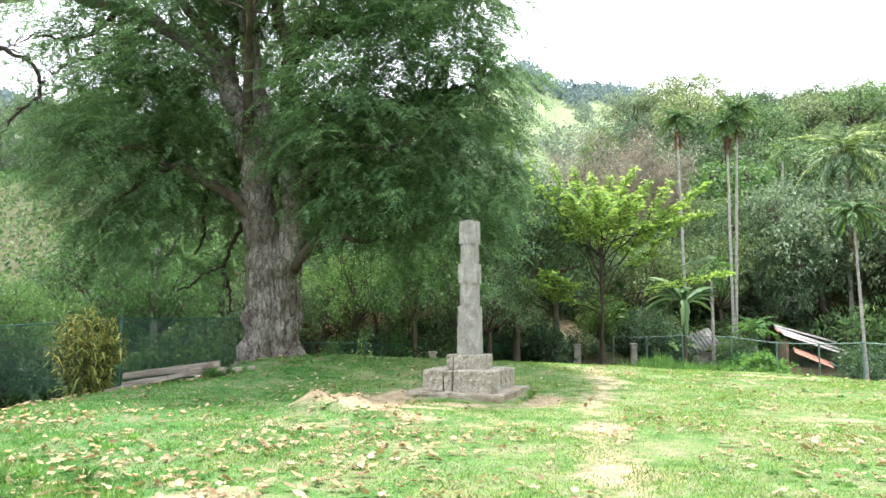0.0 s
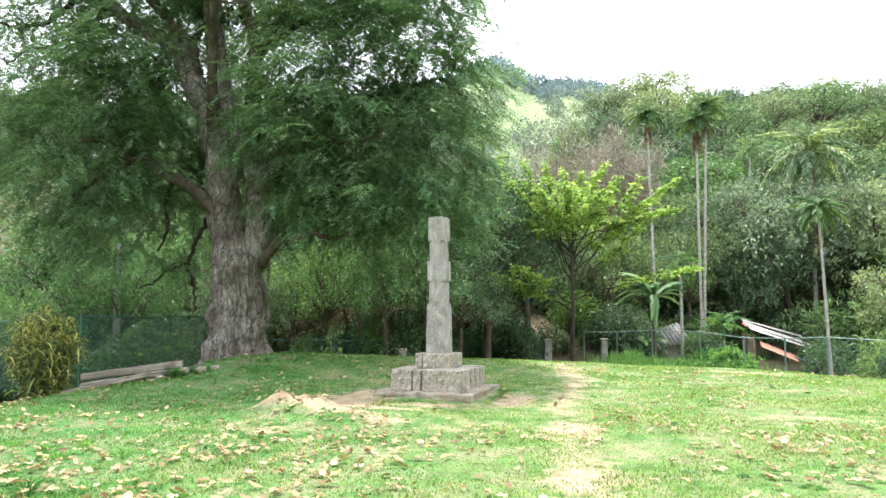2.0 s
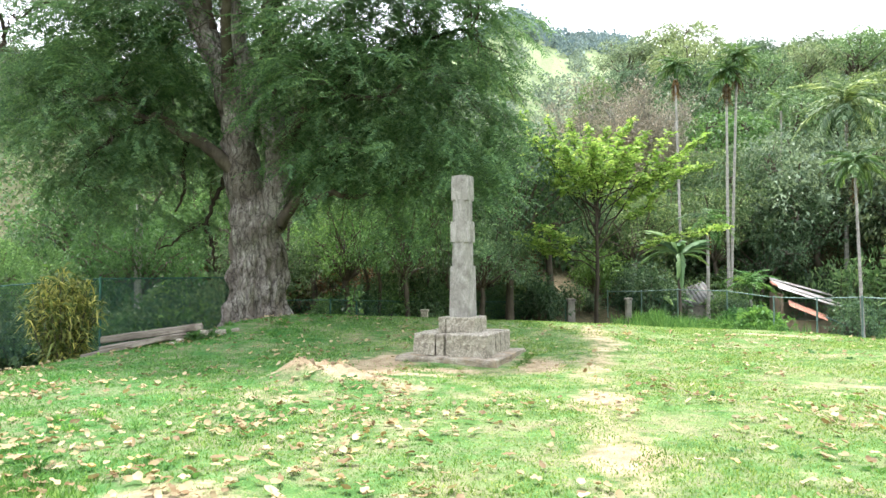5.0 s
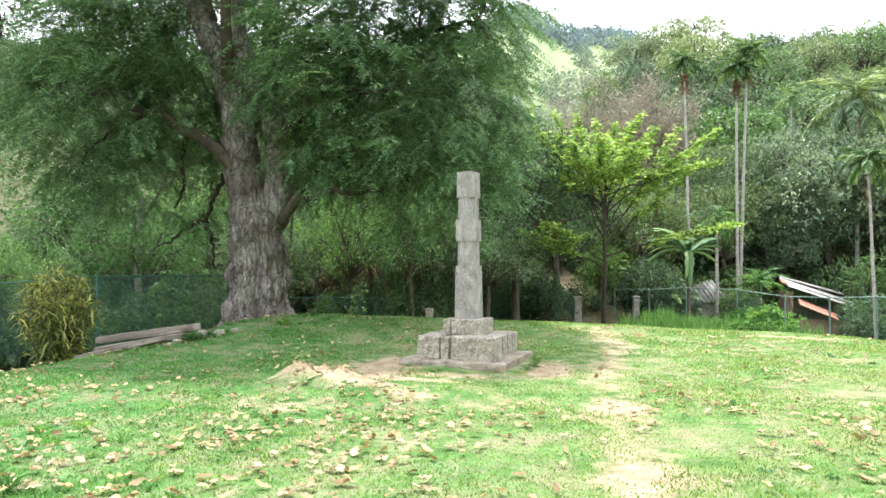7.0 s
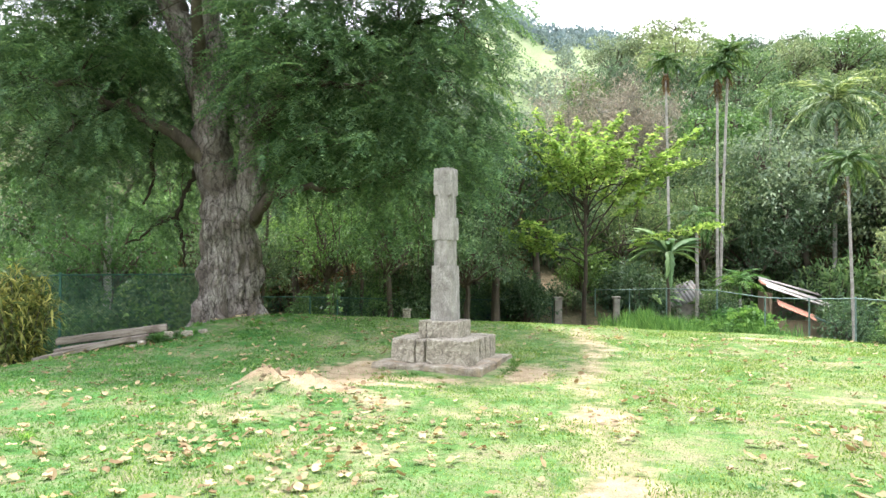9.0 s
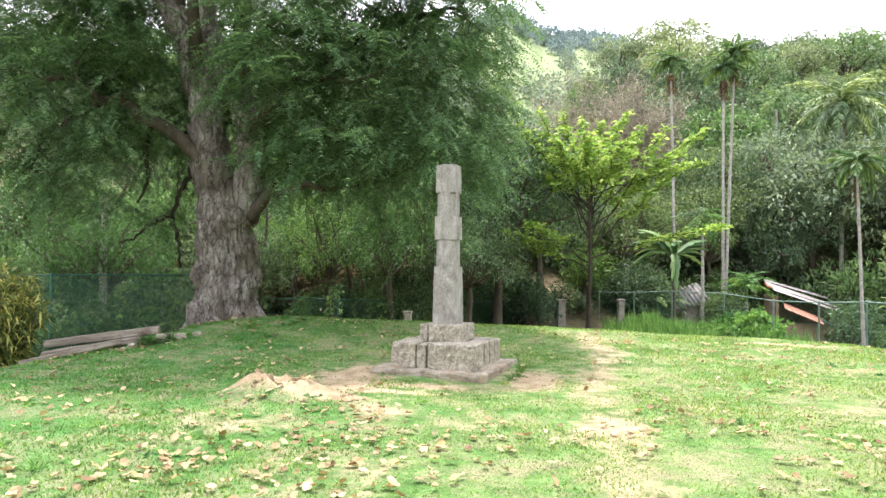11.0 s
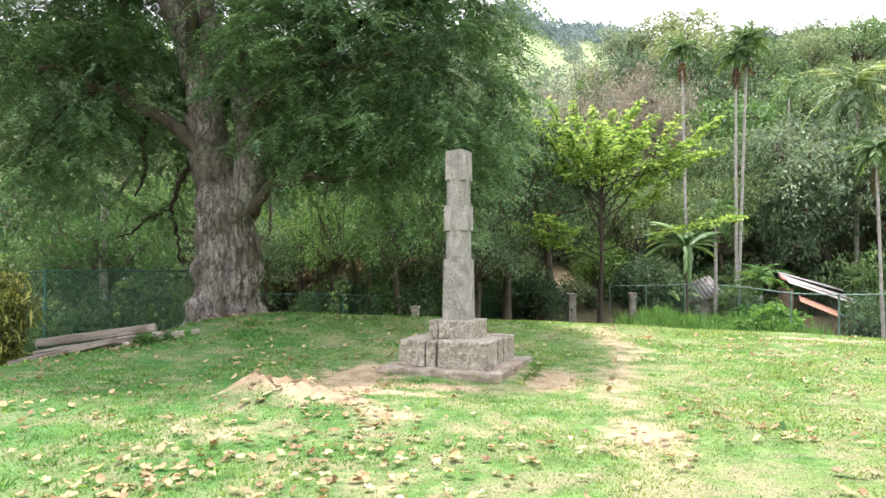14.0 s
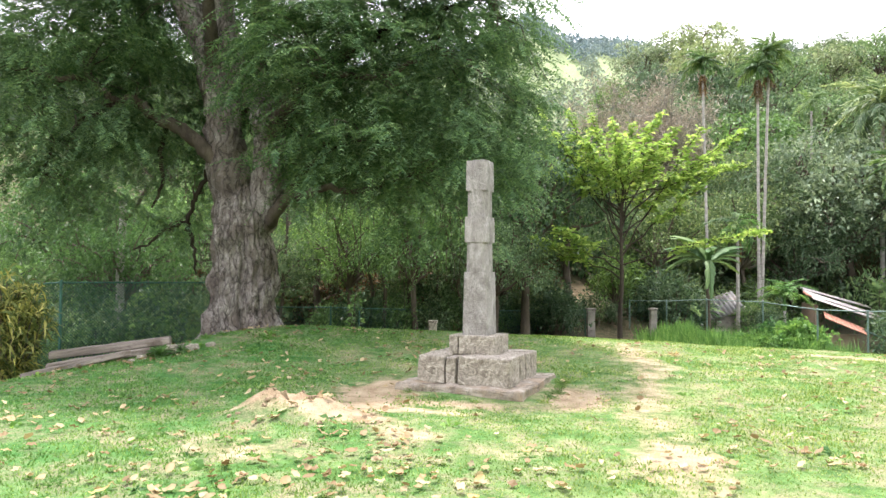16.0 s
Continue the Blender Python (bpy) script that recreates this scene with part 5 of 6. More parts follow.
for i in range(20):
    shrub(wild.choice(["dark", "dark", "mid"]), wild.uniform(-19, -9.5), wild.uniform(8, 18), wild.uniform(1.0, 1.7))
for x, y, s in [(6.2, 21.6, 0.6), (8.7, 17.9, 0.6), (9.2, 17.4, 0.6), (9.75, 17.9, 1.05), (10.05, 17.2, 0.75), (9.4, 19.2, 0.9), (9.9, 18.6, 0.85), (10.4, 17.2, 0.55), (7.6, 20.0, 0.5), (8.2, 19.2, 0.55), (10.8, 11.4, 0.5), (11.3, 11.9, 0.35)]:
    shrub("weed", x, y, s)
for x, y, s in [(18.2, 31.6, 2.3), (20.0, 30.6, 2.6), (21.8, 28.6, 2.4), (18.6, 23.0, 1.5), (20.4, 24.6, 1.9)]:
    shrub("fern", x, y, s)


def make_croton():
    x, y = -8.45, 0.85
    t = thing("croton_bush", "croton bush with narrow yellow and green leaves", "shrub", (x, y, gz(x, y)))
    stems, roses = [], []
    for i in range(46):
        a, q = i * 2.4, 0.68 * math.sqrt((i + 0.5) / 46)
        e = np.array((q * math.cos(a), q * math.sin(a), 2.02 - 1.1 * q ** 2 - RNG.uniform(0, 0.6)))
        b = bend((0.1 * math.cos(a), 0.1 * math.sin(a), -0.1), e, 0.018, 0.007, -0.08, 0.02, 7)
        stems.append(b)
        roses += [b[j, :3] for j in (2, 3, 4, 5, 6, 6)]
    part("stem", mesh_of("stem", *tubes(stems, 5), M_BARK, True), M_BARK, t)
    roses = np.array(roses)
    at_l = np.repeat(roses, 13, 0) + RNG.normal(size=(len(roses) * 13, 3)) * 0.045
    v, f = blades(at_l, RNG.normal(size=at_l.shape) + (0, 0, 0.7), RNG.uniform(0.2, 0.38, len(at_l)), RNG.uniform(0.028, 0.05, len(at_l)), 0.4)
    part("foliage", mesh_of("foliage", v, f, M_LEAF_CROTON), M_LEAF_CROTON, t, "narrow yellow and green leaves")


make_croton()


# ---- fences and gate ----
def pipe(a, b, r, sides=8):
    return tubes([bend(a, b, r, r, 0, 0, 2)], sides)


def make_fence(label, line, high, paint, mesh_step=0.075, wire=0.0032):
    """A chain-link fence along posts (x, y, top z): each post, each rail, and the wire of each bay."""
    fence = thing("chain_link_fence", label, "fence", (line[0][0], line[0][1], 0))
    o = np.array((line[0][0], line[0][1], 0))
    for x, y, top in line:
        foot = min(gz(x, y), top - high) - 0.1
        part("post", mesh_of("post", *pipe(np.array((x, y, foot)) - o, np.array((x, y, top + 0.03)) - o, 0.032), paint, True), paint, fence)
        part("post_cap", mesh_of("post_cap", *tubes([np.column_stack([np.tile(np.array((x, y)) - o[:2], (4, 1)), top + np.array((0.02, 0.035, 0.055, 0.06)), (0.037, 0.037, 0.02, 0.002)])], 8), paint, True), paint,
             fence.children[-1])
    for (xa, ya, za), (xb, yb, zb) in zip(line, line[1:]):
        a, b = np.array((xa, ya, za)) - o, np.array((xb, yb, zb)) - o
        part("rail", mesh_of("rail", *pipe(a, b, 0.019), paint, True), paint, fence)
        run = np.linalg.norm((b - a)[:2])
        k = int(run / mesh_step)
        u = np.arange(-int(high / mesh_step), k)
        nrm = unit(np.array((-(b - a)[1], (b - a)[0], 0)))
        vs, fs = [], []
        for sg in (1, -1):
            for i in u:
                s0, s1 = i * mesh_step, i * mesh_step + high
                c0, c1 = max(s0, 0), min(s1, run)
                if c1 - c0 < 0.02:
                    continue
                z0, z1 = (c0 - s0), (c1 - s0)
                if sg < 0:
                    z0, z1 = high - z0, high - z1
                p = a + (b - a) * (c0 / run) + np.array((0, 0, z0 - high))
                q = a + (b - a) * (c1 / run) + np.array((0, 0, z1 - high))
                w = np.array((0, 0, wire)) + nrm * 0.002 * sg
                n = len(vs)
                vs += [p - w, q - w, q + w, p + w]
                fs.append((n, n + 1, n + 2, n + 3))
        part("wire_mesh", mesh_of("wire_mesh", np.array(vs), np.array(fs), M_WIRE), M_WIRE, fence, "green diamond wire")
    return fence


make_fence("dark green chain-link fence beside the old tree", [(-19.5, 1.2, 1.0), (-16.0, 1.9, 1.05), (-12.6, 2.7, 1.1), (-9.35, 3.3, 1.33), (-7.3, 6.6, 1.3)], 1.75, M_FENCE, 0.07, 0.0058)
make_fence("green chain-link fence below the lawn", [(-9.6, 14.6, 0.25), (-7.4, 15.0, 0.25), (-6.35, 15.2, 0.22), (-3.2, 18.4, 0.0), (-0.4, 21.0, -0.1), (2.15, 22.0, -0.1)], 1.5, M_FENCE)
make_fence("pale green chain-link fence along the hollow", [(4.35, 24.8, 0.26), (5.9, 23.6, 0.3), (7.4, 22.2, 0.44), (9.0, 19.5, 0.46), (10.07, 16.7, 0.32), (11.15, 15.3, 0.35), (12.2, 14.1, 0.45), (13.6, 12.6, 0.4), (15.6, 10.8, 0.4)],
           1.7, M_FENCE_GREY)


def make_gate_post(x, y, top, w):
    t = thing("gate_post", "squat weathered concrete gate post", "post", (x, y, gz(x, y) - 0.1), 8, "gate posts")
    h = top - gz(x, y) + 0.1
    part("shaft", box_bm(w, w, h - 0.1, 0.02, 0.01, 1), M_CONCRETE, t)
    o = part("cap", box_bm(w + 0.08, w + 0.08, 0.11, 0.025, 0.008, 1), M_CONCRETE, t)
    o.location.z = h - 0.11


make_gate_post(2.4, 22.0, 0.0, 0.34)
make_gate_post(5.1, 22.0, 0.05, 0.26)


def make_marker():
    x, y = -2.3, 8.6
    t = thing("marker_stone", "small pale squared marker stone at the lawn's edge", "stone", (x, y, 0.26 - 0.75))
    part("shaft", box_bm(0.2, 0.18, 0.72, 0.02, 0.008, 1), M_STONE, t)
    o = part("cap", box_bm(0.25, 0.22, 0.06, 0.015, 0.005, 1), M_STONE, t)
    o.location.z = 0.715


make_marker()


# ---- the timber stack ----
def make_beam(a, b, w, h, label, roll=0.0):
    a, b = Vector(a), Vector(b)
    bm = box_bm((b - a).length, w, h, 0.016, 0.012, 6, 1)
    t = part("timber_beam", bm, M_TIMBER)
    d = (b - a).normalized()
    t.matrix_world = Matrix.Translation((a + b) / 2) @ Euler((radians(roll), -math.asin(d.z), math.atan2(d.y, d.x))).to_matrix().to_4x4()
    return tagged(t, label, "beam", "stacked timber beams")


make_beam((-7.5, 0.14, -0.19), (-6.2, 1.12, 0.13), 0.15, 0.1, "pale weathered timber beam leaning low on a stack", -6)
make_beam((-7.5, 0.98, -0.3), (-5.95, 1.85, -0.02), 0.18, 0.15, "weathered grey timber beam low in a stack")
make_beam((-7.5, 0.7, -0.11), (-6.0, 1.4, 0.14), 0.14, 0.1, "grey timber beam resting across a stack", 8)
make_beam((-7.66, 0.98, 0.04), (-5.8, 1.7, 0.28), 0.22, 0.13, "thick weathered timber beam on top of a stack", 4)
make_beam((-7.4, 1.25, -0.14), (-5.75, 2.1, 0.1), 0.2, 0.15, "grey timber beam at the back of a stack")
for x, y, s in [(-5.75, 1.55, 0.26), (-5.5, 1.9, 0.2), (-5.95, 1.05, 0.14), (-6.05, 0.9, 0.1), (-5.3, 2.2, 0.15)]:
    tagged(part("rubble_stone", box_bm(s, s * 0.8, s * 0.7, s * 0.16, s * 0.12, 2), M_STONE), "rough grey rubble stone in the grass", "stone", "rubble by the beams").matrix_world = \
        pose(x, y, gz(x, y) - 0.03, 4, 3, x * 90)


# ---- the shed below ----
def corrugated(w, d, pitch, amp, thick=0.006):
    """A corrugated sheet w along x, d along y, at z = 0."""
    n = int(w / pitch * 6)
    xs = np.linspace(0, w, n)
    z = amp * np.sin(xs / pitch * 2 * np.pi)
    rows = [np.column_stack([xs, np.full(n, yy), z + o]) for yy, o in ((0, 0), (d, 0), (d, -thick), (0, -thick))]
    v = np.concatenate(rows)
    f = []
    for r in range(4):
        a, b = r * n, ((r + 1) % 4) * n
        f.append(np.stack([a + np.arange(n - 1), a + np.arange(1, n), b + np.arange(1, n), b + np.arange(n - 1)], -1))
    return v, np.concatenate(f)


def make_house():
    h = thing("low_house", "low brown house with rusty sheet and red tile roof", "house", (13.7, 28.4, -3.2), -4)
    # walls
    for x, y, sx, sy, sz in [(1.9, 0.1, 3.2, 0.15, 1.75), (1.9, 2.9, 3.2, 0.15, 2.6), (0.3, 1.5, 0.15, 2.65, 3.2), (3.5, 1.5, 0.15, 2.65, 1.7)]:
        o = part("wall", box_bm(sx, sy, sz, 0.01, 0.005, 1), M_PLASTER, h)
        o.location = (x, y, 0)
    inv = h.matrix_world.inverted()

    def laid(origin, along, up):
        """A pose whose x runs along one edge of a roof plane and whose y climbs it."""
        o, p, q = (inv @ Vector(v) for v in (origin, along, up))
        ex = (p - o).normalized()
        ez = ex.cross(q - o).normalized()
        return Matrix.Translation(o) @ Matrix((ex, ez.cross(ex), ez)).transposed().to_4x4()

    roof = laid((13.7, 28.2, 0.3), (16.9, 28.2, -0.72), (14.3, 31.2, 0.74))
    for i in range(4):
        o = part("roof_sheet", mesh_of("roof_sheet", *corrugated(0.8, 3.5, 0.15, 0.02), M_SHEET, True), M_SHEET, h)
        o.matrix_local = roof @ pose(RNG.uniform(-0.1, 0.25), 0.78 + i * 0.68, 0.03 + 0.02 * i, RNG.uniform(-2.5, 2.5), RNG.uniform(-1.5, 1.5), -90 + RNG.uniform(-3, 3))
    low = laid((14.1, 27.6, -0.62), (16.0, 27.6, -1.42), (14.0, 28.3, -0.24))
    for j in range(6):
        for i in range(2):
            o = part("roof_tile", box_bm(0.37, 0.36, 0.035, 0.01, 0.004), M_TILE, h)
            o.matrix_local = low @ pose(0.17 + j * 0.34, 0.16 + i * 0.3, 0.02 * i, 3, 3, 0)
    for i in range(2):
        o = part("ridge_tile", box_bm(0.26, 0.4, 0.08, 0.03, 0.004), M_TILE, h)
        o.matrix_local = roof @ pose(-0.1, 0.5 + i * 0.4, 0.05, 0, 0, 0)
    o = part("gutter", mesh_of("gutter", *tubes([bend(inv @ Vector((15.9, 27.6, -1.2)), inv @ Vector((16.9, 27.6, -1.65)), 0.05, 0.05, 0, 0, 2)], 8), M_FENCE_GREY, True), M_FENCE_GREY, h)
    s = thing("shed", "small shed with a grey corrugated roof", "shed", (8.5, 26.6, -2.4), 0)
    for x, y, sx, sy, sz in [(1.1, 0.1, 1.8, 0.12, 1.85), (0.2, 1.0, 0.12, 1.7, 1.85), (1.9, 1.0, 0.12, 1.7, 2.3)]:
        o = part("wall", box_bm(sx, sy, sz, 0.01, 0.005, 1), M_CONCRETE, s)
        o.location = (x, y, 0)
    inv = s.matrix_world.inverted()
    o = part("roof_sheet", mesh_of("roof_sheet", *corrugated(1.75, 1.9, 0.2, 0.04), M_SHEET_GREY, True), M_SHEET_GREY, s)
    o.matrix_local = laid((8.44, 26.4, -0.75), (10.0, 26.4, -0.2), (8.7, 28.0, 0.28))


make_house()


# ---- far woods ----
def make_far_woods(name, label, near, farther, n, size, material, seed, gaps):
    r = np.random.default_rng(seed)
    ang = r.uniform(-0.95, 0.85, n)
    d = r.uniform(near, farther, n)
    x, y = d * np.sin(ang), d * np.cos(ang)
    keep = np.sin(x * 0.021 + 1) * np.sin(y * 0.017 + 2) + 0.5 * np.sin(x * 0.06) * np.sin(y * 0.05) > gaps
    keep &= ~((d > 375) & (d < 462 + 12 * np.sin(ang * 40)) & (ang > -0.2) & (ang < 0.16) & (np.sin(ang * 61 + d * 0.02) > -0.75))
    x, y, d = x[keep], y[keep], d[keep]
    s = r.uniform(0.7, 1.3, len(x)) * size
    per = 50
    dirs = unit(r.normal(size=(len(x), per, 3)))
    c = np.stack([x, y, height(x, y) + s * 0.7], -1)[:, None] + dirs * s[:, None, None] * np.array((0.8, 0.8, 0.75)) * r.uniform(0.75, 1.0, (len(x), per, 1))
    sz = np.repeat(s, per) * r.uniform(0.22, 0.42, len(x) * per)
    v, f = blades(c.reshape(-1, 3), dirs.reshape(-1, 3) * 0.3 + r.normal(size=(len(x) * per, 3)) * 0.7, sz, sz * 0.7, 0.1)
    tagged(new(name, mesh_of(name, v, f, material)), label, "woods", kind="stuff")


# Both woods carry haze in their leaf colour, bluer along the ridge.
make_far_woods("far_woods", "scattered woods on the far slopes, haze painted into their green", 110, 462, 5200, 4.6, M_FAR_HAZED, 31, -0.9)
make_far_woods("ridge_woods", "woods along the far ridge, blue haze painted into their leaves", 440, 640, 3400, 7.0, M_RIDGE_HAZED, 37, -2.0)


def make_tea_field():
    """Clipped bushes in rows along the open slope."""
    r = np.random.default_rng(53)
    x, y = (v.ravel() for v in np.meshgrid(np.arange(-82, -25, 1.15), np.arange(17, 84, 1.5)))
    x, y = x + r.normal(size=len(x)) * 0.2, y + r.normal(size=len(x)) * 0.12 + 0.8 * np.sin(x * 0.15)
    per = 20
    d = unit(r.normal(size=(len(x), per, 3)) + (0, 0, 0.5))
    c = np.stack([x, y, height(x, y) + 0.2], -1)[:, None] + d * (0.6, 0.55, 0.5)
    sz = r.uniform(0.25, 0.5, len(x) * per)
    v, f = blades(c.reshape(-1, 3), d.reshape(-1, 3) * 0.4 + r.normal(size=(len(x) * per, 3)) * 0.6, sz, sz * 0.55, 0.1)
    tagged(new("tea_bushes", mesh_of("tea_bushes", v, f, M_LEAF_MID)), "rows of clipped green bushes on the open slope", "bushes", kind="stuff")


make_tea_field()

# ---- grass and fallen leaves ----
def make_grass():
    r = np.random.default_rng(11)
    n = 620000
    x = r.uniform(-9.5, 13.5, n)
    y = np.where(r.random(n) < 0.2, r.uniform(-15.5, -7.5, n), -9.4 + 17.7 * r.random(n) ** 1.5 + r.normal(size=n) * 0.7)
    rad = lawn_radius(x, y)
    bare = worn(x, y) + 0.22 * wave(x, y, 2.1, 4) + 0.15 * wave(x, y, 5.3, 1)
    keep = (rad < 1.08) & (r.random(n) > np.clip((bare - 0.12) * 2.6, 0, 0.97)) & ~((np.abs(x) < 1.05) & (np.abs(y) < 1.05))
    # tufts and longer grass at the rim
    x, y, rad = x[keep], y[keep], rad[keep]
    n = len(x)
    h = r.uniform(0.01, 0.032, n) * (1 + 0.5 * wave(x, y, 1.7, 2)) + 0.10 * step(0.9, 1.05, rad) * r.random(n) * step(0, -6, x) + 0.09 * step(-5.8, -8, y) * step(-0.5, -3, x) * r.random(n)
    a = r.uniform(0, 6.283, n)
    w = r.uniform(0.004, 0.009, n) * (1 + 0.06 * (y + 9))
    z = height(x, y) - 0.004
    b = np.stack([x, y, z], -1)
    side = np.stack([np.cos(a), np.sin(a), 0 * a], -1) * w[:, None]
    lean = np.stack([r.normal(size=n) * 0.5 * h, r.normal(size=n) * 0.5 * h, h], -1)
    v = np.stack([b - side, b + side, b + lean], 1).reshape(-1, 3)
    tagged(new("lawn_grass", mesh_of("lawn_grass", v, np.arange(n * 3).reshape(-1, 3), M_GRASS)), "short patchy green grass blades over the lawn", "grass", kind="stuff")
    # tall grass along the lower fence
    n = 16000
    t = r.random(n)
    x, y = 5.0 + 5.8 * t + r.normal(size=n) * 0.4, 21.0 - 4.3 * t + r.normal(size=n) * 0.8
    h = r.uniform(0.3, 1.15, n) * (0.75 + 0.3 * np.sin(x * 3 + y) + 0.2 * np.sin(x * 7.3))
    a = r.uniform(0, 6.283, n)
    b = np.stack([x, y, height(x, y) - 0.05], -1)
    v, f = blades(b, np.stack([r.normal(size=n) * 0.25, r.normal(size=n) * 0.25, np.ones(n)], -1), h, 0.03, 0.12)
    tagged(new("tall_grass", mesh_of("tall_grass", v, f, M_WEED)), "lush tall bright green grass below the fence", "grass", kind="stuff")


make_grass()


def fallen_leaf(seed, length, width):
    """A dry curled leaf lying on z = 0."""
    r = random.Random(seed)
    n, v, f = 7, [], []
    for i in range(n):
        s = i / (n - 1)
        w = width * math.sin(math.pi * min(1, 0.06 + s * 0.92)) ** 0.7 * 0.5
        x = length * (s - 0.5)
        z = 0.012 + 0.02 * r.random() + 0.05 * length / 0.14 * (s - 0.5) ** 2 * r.uniform(0.2, 1.6)
        c = r.uniform(0.1, 0.45) * w
        v += [(x, -w, z + c), (x, 0, z), (x, w, z + c)]
    for i in range(n - 1):
        for k in range(2):
            f.append((3 * i + k, 3 * i + k + 3, 3 * i + k + 4, 3 * i + k + 1))
    return np.array(v), np.array(f)


def scatter_leaves():
    r = np.random.default_rng(17)
    kinds = [mesh_of("fallen_leaf", *fallen_leaf(i, r.uniform(0.09, 0.155), r.uniform(0.05, 0.085)), M_FALLEN, True) for i in range(8)]
    placed = 0
    loose = []
    while placed < 300 or len(loose) < 2900:
        x, y = r.uniform(-8.5, 9.5), r.uniform(-9.5, 4.5)
        heap = 0.16 + 0.9 * float(np.clip(0.5 + wave(x, y, 1.1, 6) + 0.5 * wave(x, y, 2.6, 2), 0, 1))
        pile = math.exp(-((x + 1.0) / 1.3) ** 2 - ((y + 7.4) / 0.6) ** 2)
        if r.random() > (heap + 2.0 * pile) * (1.0 if y < -3 else 0.35) * (1.0 if x < 0 else 0.6) or (abs(x) < 1.1 and abs(y) < 1.1):
            continue
        m = pose(x, y, gz(x, y) + r.uniform(0.005, 0.03), r.normal() * 14, r.normal() * 14, r.uniform(0, 360))
        if y < -3.2 and placed < 300 and r.random() < 0.5:
            o = new("fallen_leaf", kinds[placed % 8])
            o.matrix_world = m
            tagged(o, "pale dry fallen leaf lying on the grass", "leaf", "fallen leaves on the lawn")
            placed += 1
        elif len(loose) < 2900:
            v, f = fallen_leaf(len(loose), r.uniform(0.06, 0.135), r.uniform(0.04, 0.08))
            loose.append((np.array([m @ Vector(p) for p in v]), f))
    tagged(new("leaf_litter", mesh_of("leaf_litter", *join(*loose), M_FALLEN, True)), "scattered pale dry leaves over the lawn", "leaves", kind="stuff")


scatter_leaves()


def make_clods():
    r = np.random.default_rng(3)
    for i in range(64):
        x, y = (-1.78, -2.7) if i == 0 else (-1.6 + r.normal() * 0.5, -2.65 + r.normal() * 0.25)
        s = 0.085 if i == 0 else r.uniform(0.02, 0.065)
        o = part("earth_clod", box_bm(s, s * 0.85, s * (1.1 if i == 0 else 0.7), s * 0.2, s * 0.22, 2), M_EARTH)
        o.matrix_world = pose(x, y, gz(x, y) - 0.02, r.normal() * 10, r.normal() * 10, r.uniform(0, 360))
        tagged(o, "dry clod of reddish brown earth on a heap", "clod", "clods of earth")


make_clods()


# ---- small growth and oddments ----
def tuft(name, label, x, y, n, size, width, material, up=0.8, z=None):
    """A rosette of blades growing from one root."""
    d = unit(RNG.normal(size=(n, 3)) * (1, 1, 0.3) + (0, 0, up))
    root = RNG.normal(size=(n, 3)) * (0.03, 0.03, 0.0)
    sz = size * RNG.uniform(0.5, 1.1, n)
    v, f = blades(root, d, sz, sz * width, 0.3)
    o = thing(name, label, "weed", (x, y, gz(x, y) - 0.01 if z is None else z), 0, "weeds on the lawn")
    part("foliage", mesh_of("foliage", v, f, material), material, o)
    return o


oddments = np.random.default_rng(41)
for i in range(110):
    x, y = oddments.uniform(-7.2, 8.5), oddments.uniform(-8.5, 4.5)
    if abs(x) < 1.3 and abs(y) < 1.3:
        continue
    if oddments.random() < 0.5:
        x, y = oddments.uniform(-6.5, -1.0), oddments.uniform(-8.8, -3.5)
    tuft("lawn_weed", "small broad-leaved green weed in the lawn", x, y, int(oddments.uniform(8, 22)), oddments.uniform(0.06, 0.16), oddments.uniform(0.25, 0.5), M_WEED, 0.5)
for x, y, s in [(1.02, -0.7, 0.16), (1.1, -0.35, 0.2), (1.12, 0.0, 0.18), (0.95, -1.0, 0.12), (0.1, -1.2, 0.1), (-0.3, -1.1, 0.1), (-0.85, -0.85, 0.12), (1.18, 0.3, 0.16)]:
    tuft("grass_tuft", "fresh green grass tuft against the stone slab", x, y, 60, s, 0.07, M_GRASS, 1.2)
for i in range(60):
    x, y = oddments.uniform(-6.2, -2.2), oddments.uniform(-9.3, -7.0)
    tuft("grass_tuft", "dense lush clump of long green lawn grass", x, y, 110, oddments.uniform(0.16, 0.3), 0.045, M_GRASS_LUSH, 1.1)
for i in range(46):
    x, y = oddments.uniform(-6.8, -2.2), oddments.uniform(-8.6, -5.0)
    tuft("grass_tuft", "lush green tuft of longer lawn grass", x, y, 46, oddments.uniform(0.09, 0.2), 0.06, M_GRASS_LUSH, 1.3)
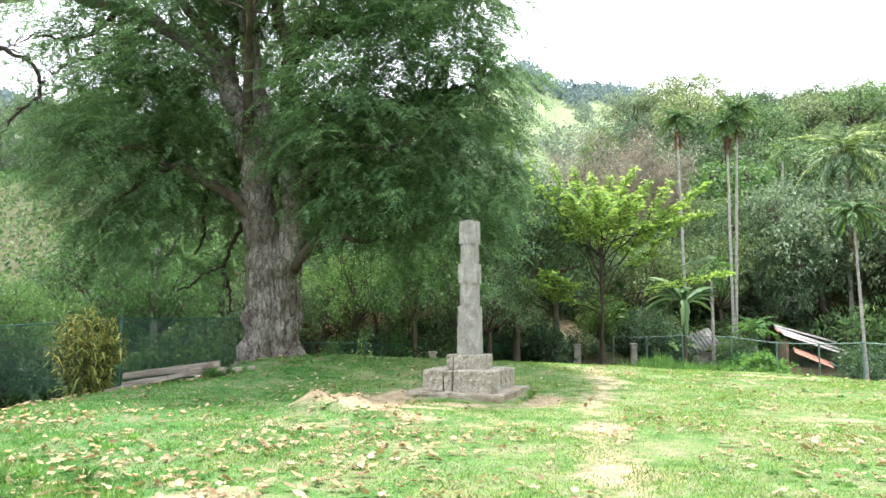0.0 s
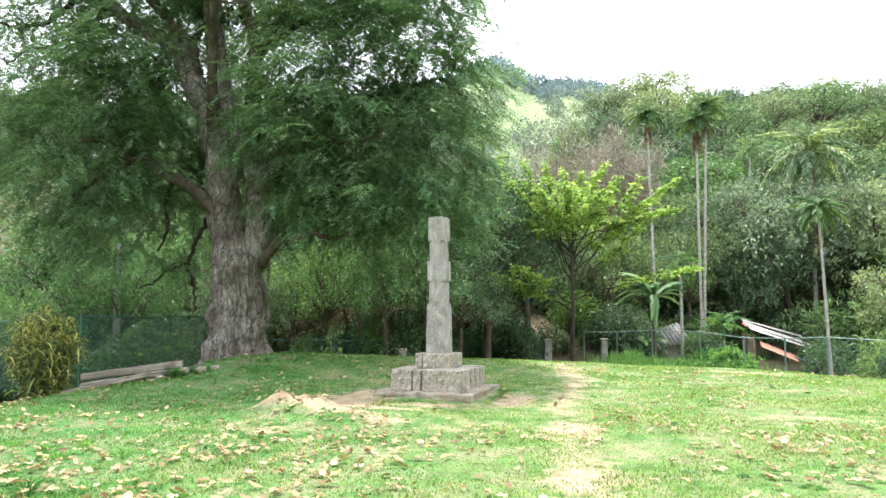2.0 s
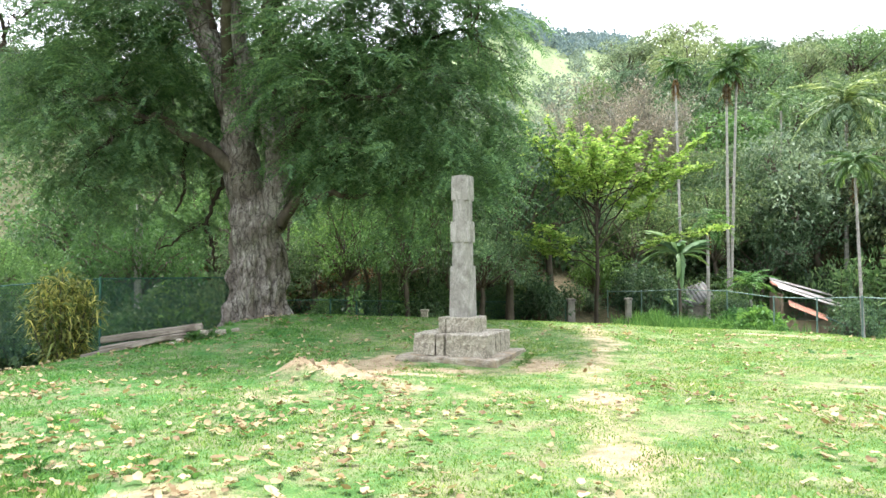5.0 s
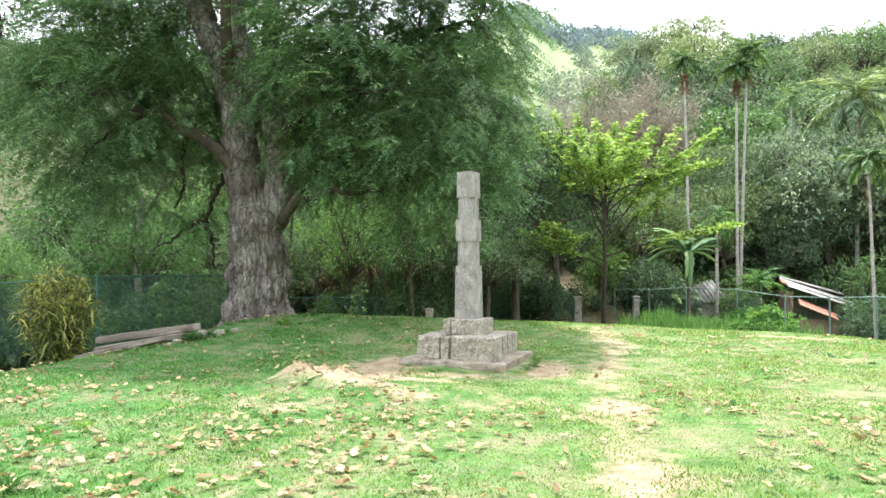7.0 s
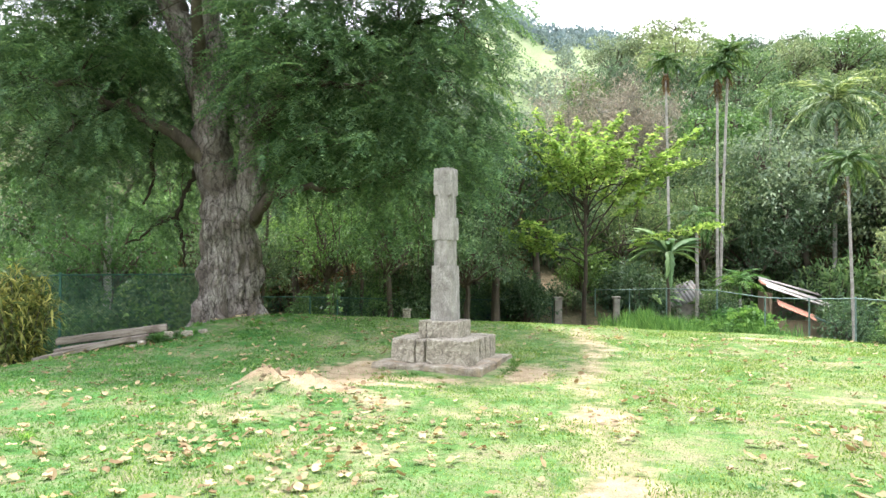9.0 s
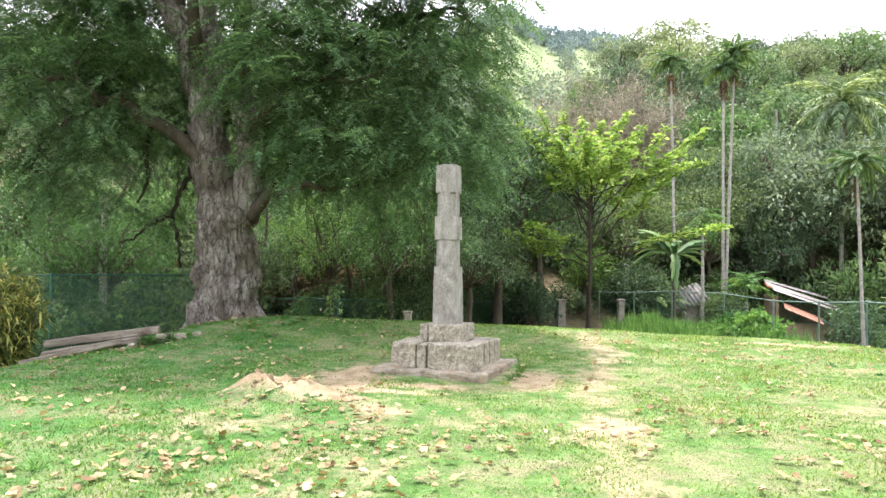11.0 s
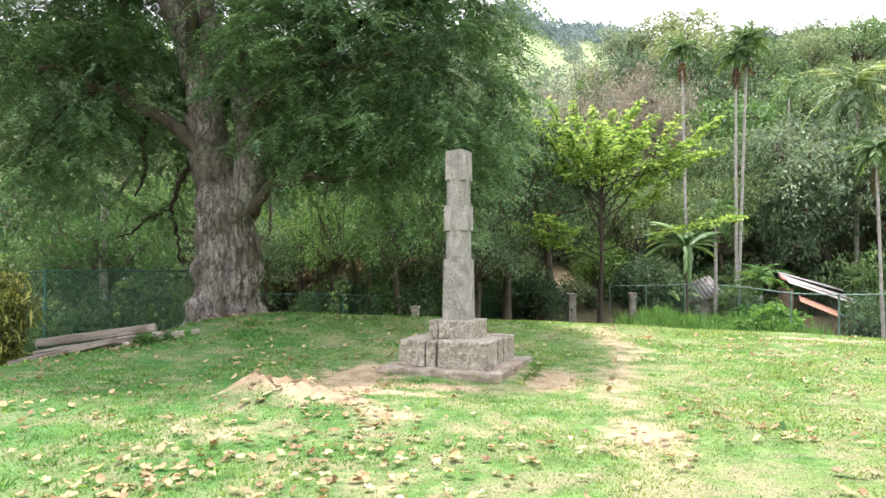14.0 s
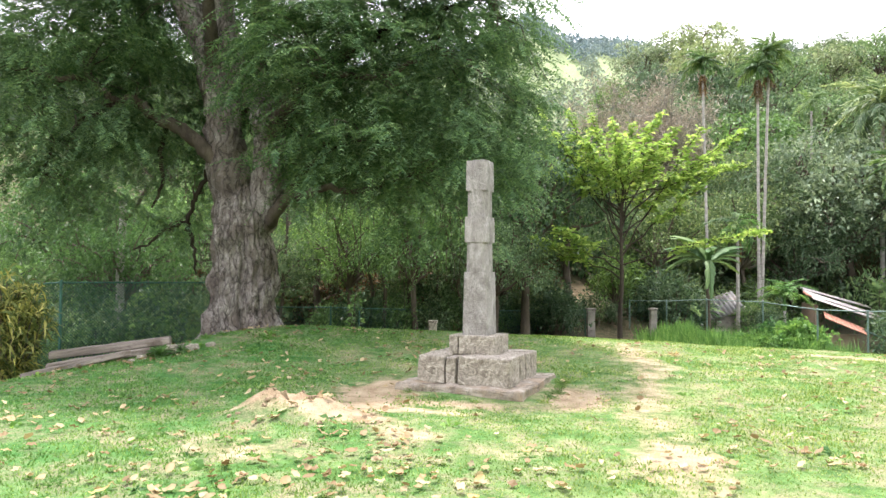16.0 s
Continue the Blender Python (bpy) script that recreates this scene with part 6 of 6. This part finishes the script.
for i in range(24):
    x, y = oddments.uniform(-6.6, -3.5), oddments.uniform(1.6, 4.2)
    tuft("grass_tuft", "lush green tuft of longer lawn grass", x, y, 46, oddments.uniform(0.09, 0.2), 0.07, M_GRASS_LUSH, 1.3)
for x, y, s in [(-5.75, 1.25, 0.45), (-5.55, 1.6, 0.35), (-5.9, 1.5, 0.4), (-6.3, 1.9, 0.5)]:
    tuft("leafy_weed", "leafy green weed growing by the beams", x, y, 60, s * 0.8, 0.2, M_LEAF_MID, 1.0)
tuft("dry_weed", "small dry brown weed standing on the lawn", 3.1, 3.0, 26, 0.2, 0.09, M_FALLEN, 1.2)
tuft("dry_weed", "small dry brown weed standing on the lawn", 3.7, 0.8, 20, 0.14, 0.09, M_FALLEN, 1.2)


def make_dead_limb():
    t = thing("dead_branch", "bare pale crooked branch caught in the dark tree", "branch", (-1.45, 17.2, 7.25))
    path = np.array([(0, 0, 0, .045), (.25, 0, .02, .05), (.45, .02, -.12, .05), (.62, .02, -.33, .045), (.95, .05, -.42, .04), (1.2, .1, -.6, .03), (1.5, .3, -.8, .02)])
    part("limb", mesh_of("limb", *tubes([path], 7), M_BARK_PALE, True), M_BARK_PALE, t)
    fork = np.array([(.25, 0, .02, .03), (.2, .05, .3, .02), (.32, .05, .5, .01)])
    part("fork", mesh_of("fork", *tubes([fork], 6), M_BARK_PALE, True), M_BARK_PALE, t)


make_dead_limb()


def make_sprout(x, y, h):
    t = thing("young_sapling", "young sapling with fresh yellow-green leaves below the lawn", "sapling", (x, y, gz(x, y)))
    path = bend((0, 0, -0.1), (0.1, 0, h), 0.03, 0.012, 0, 0.03, 7)
    part("stem", mesh_of("stem", *tubes([path], 6), M_BARK, True), M_BARK, t)
    at_l = np.repeat(path[3:, :3], 30, 0) + RNG.normal(size=(120, 3)) * 0.16
    sz = RNG.uniform(0.1, 0.2, 120)
    part("foliage", mesh_of("foliage", *blades(at_l, RNG.normal(size=(120, 3)), sz, sz * 0.5), M_LEAF_MID), M_LEAF_MID, t)


make_sprout(-5.0, 10.0, 2.0)
make_sprout(2.9, 24.5, 1.6)
make_sprout(4.3, 26.0, 1.4)
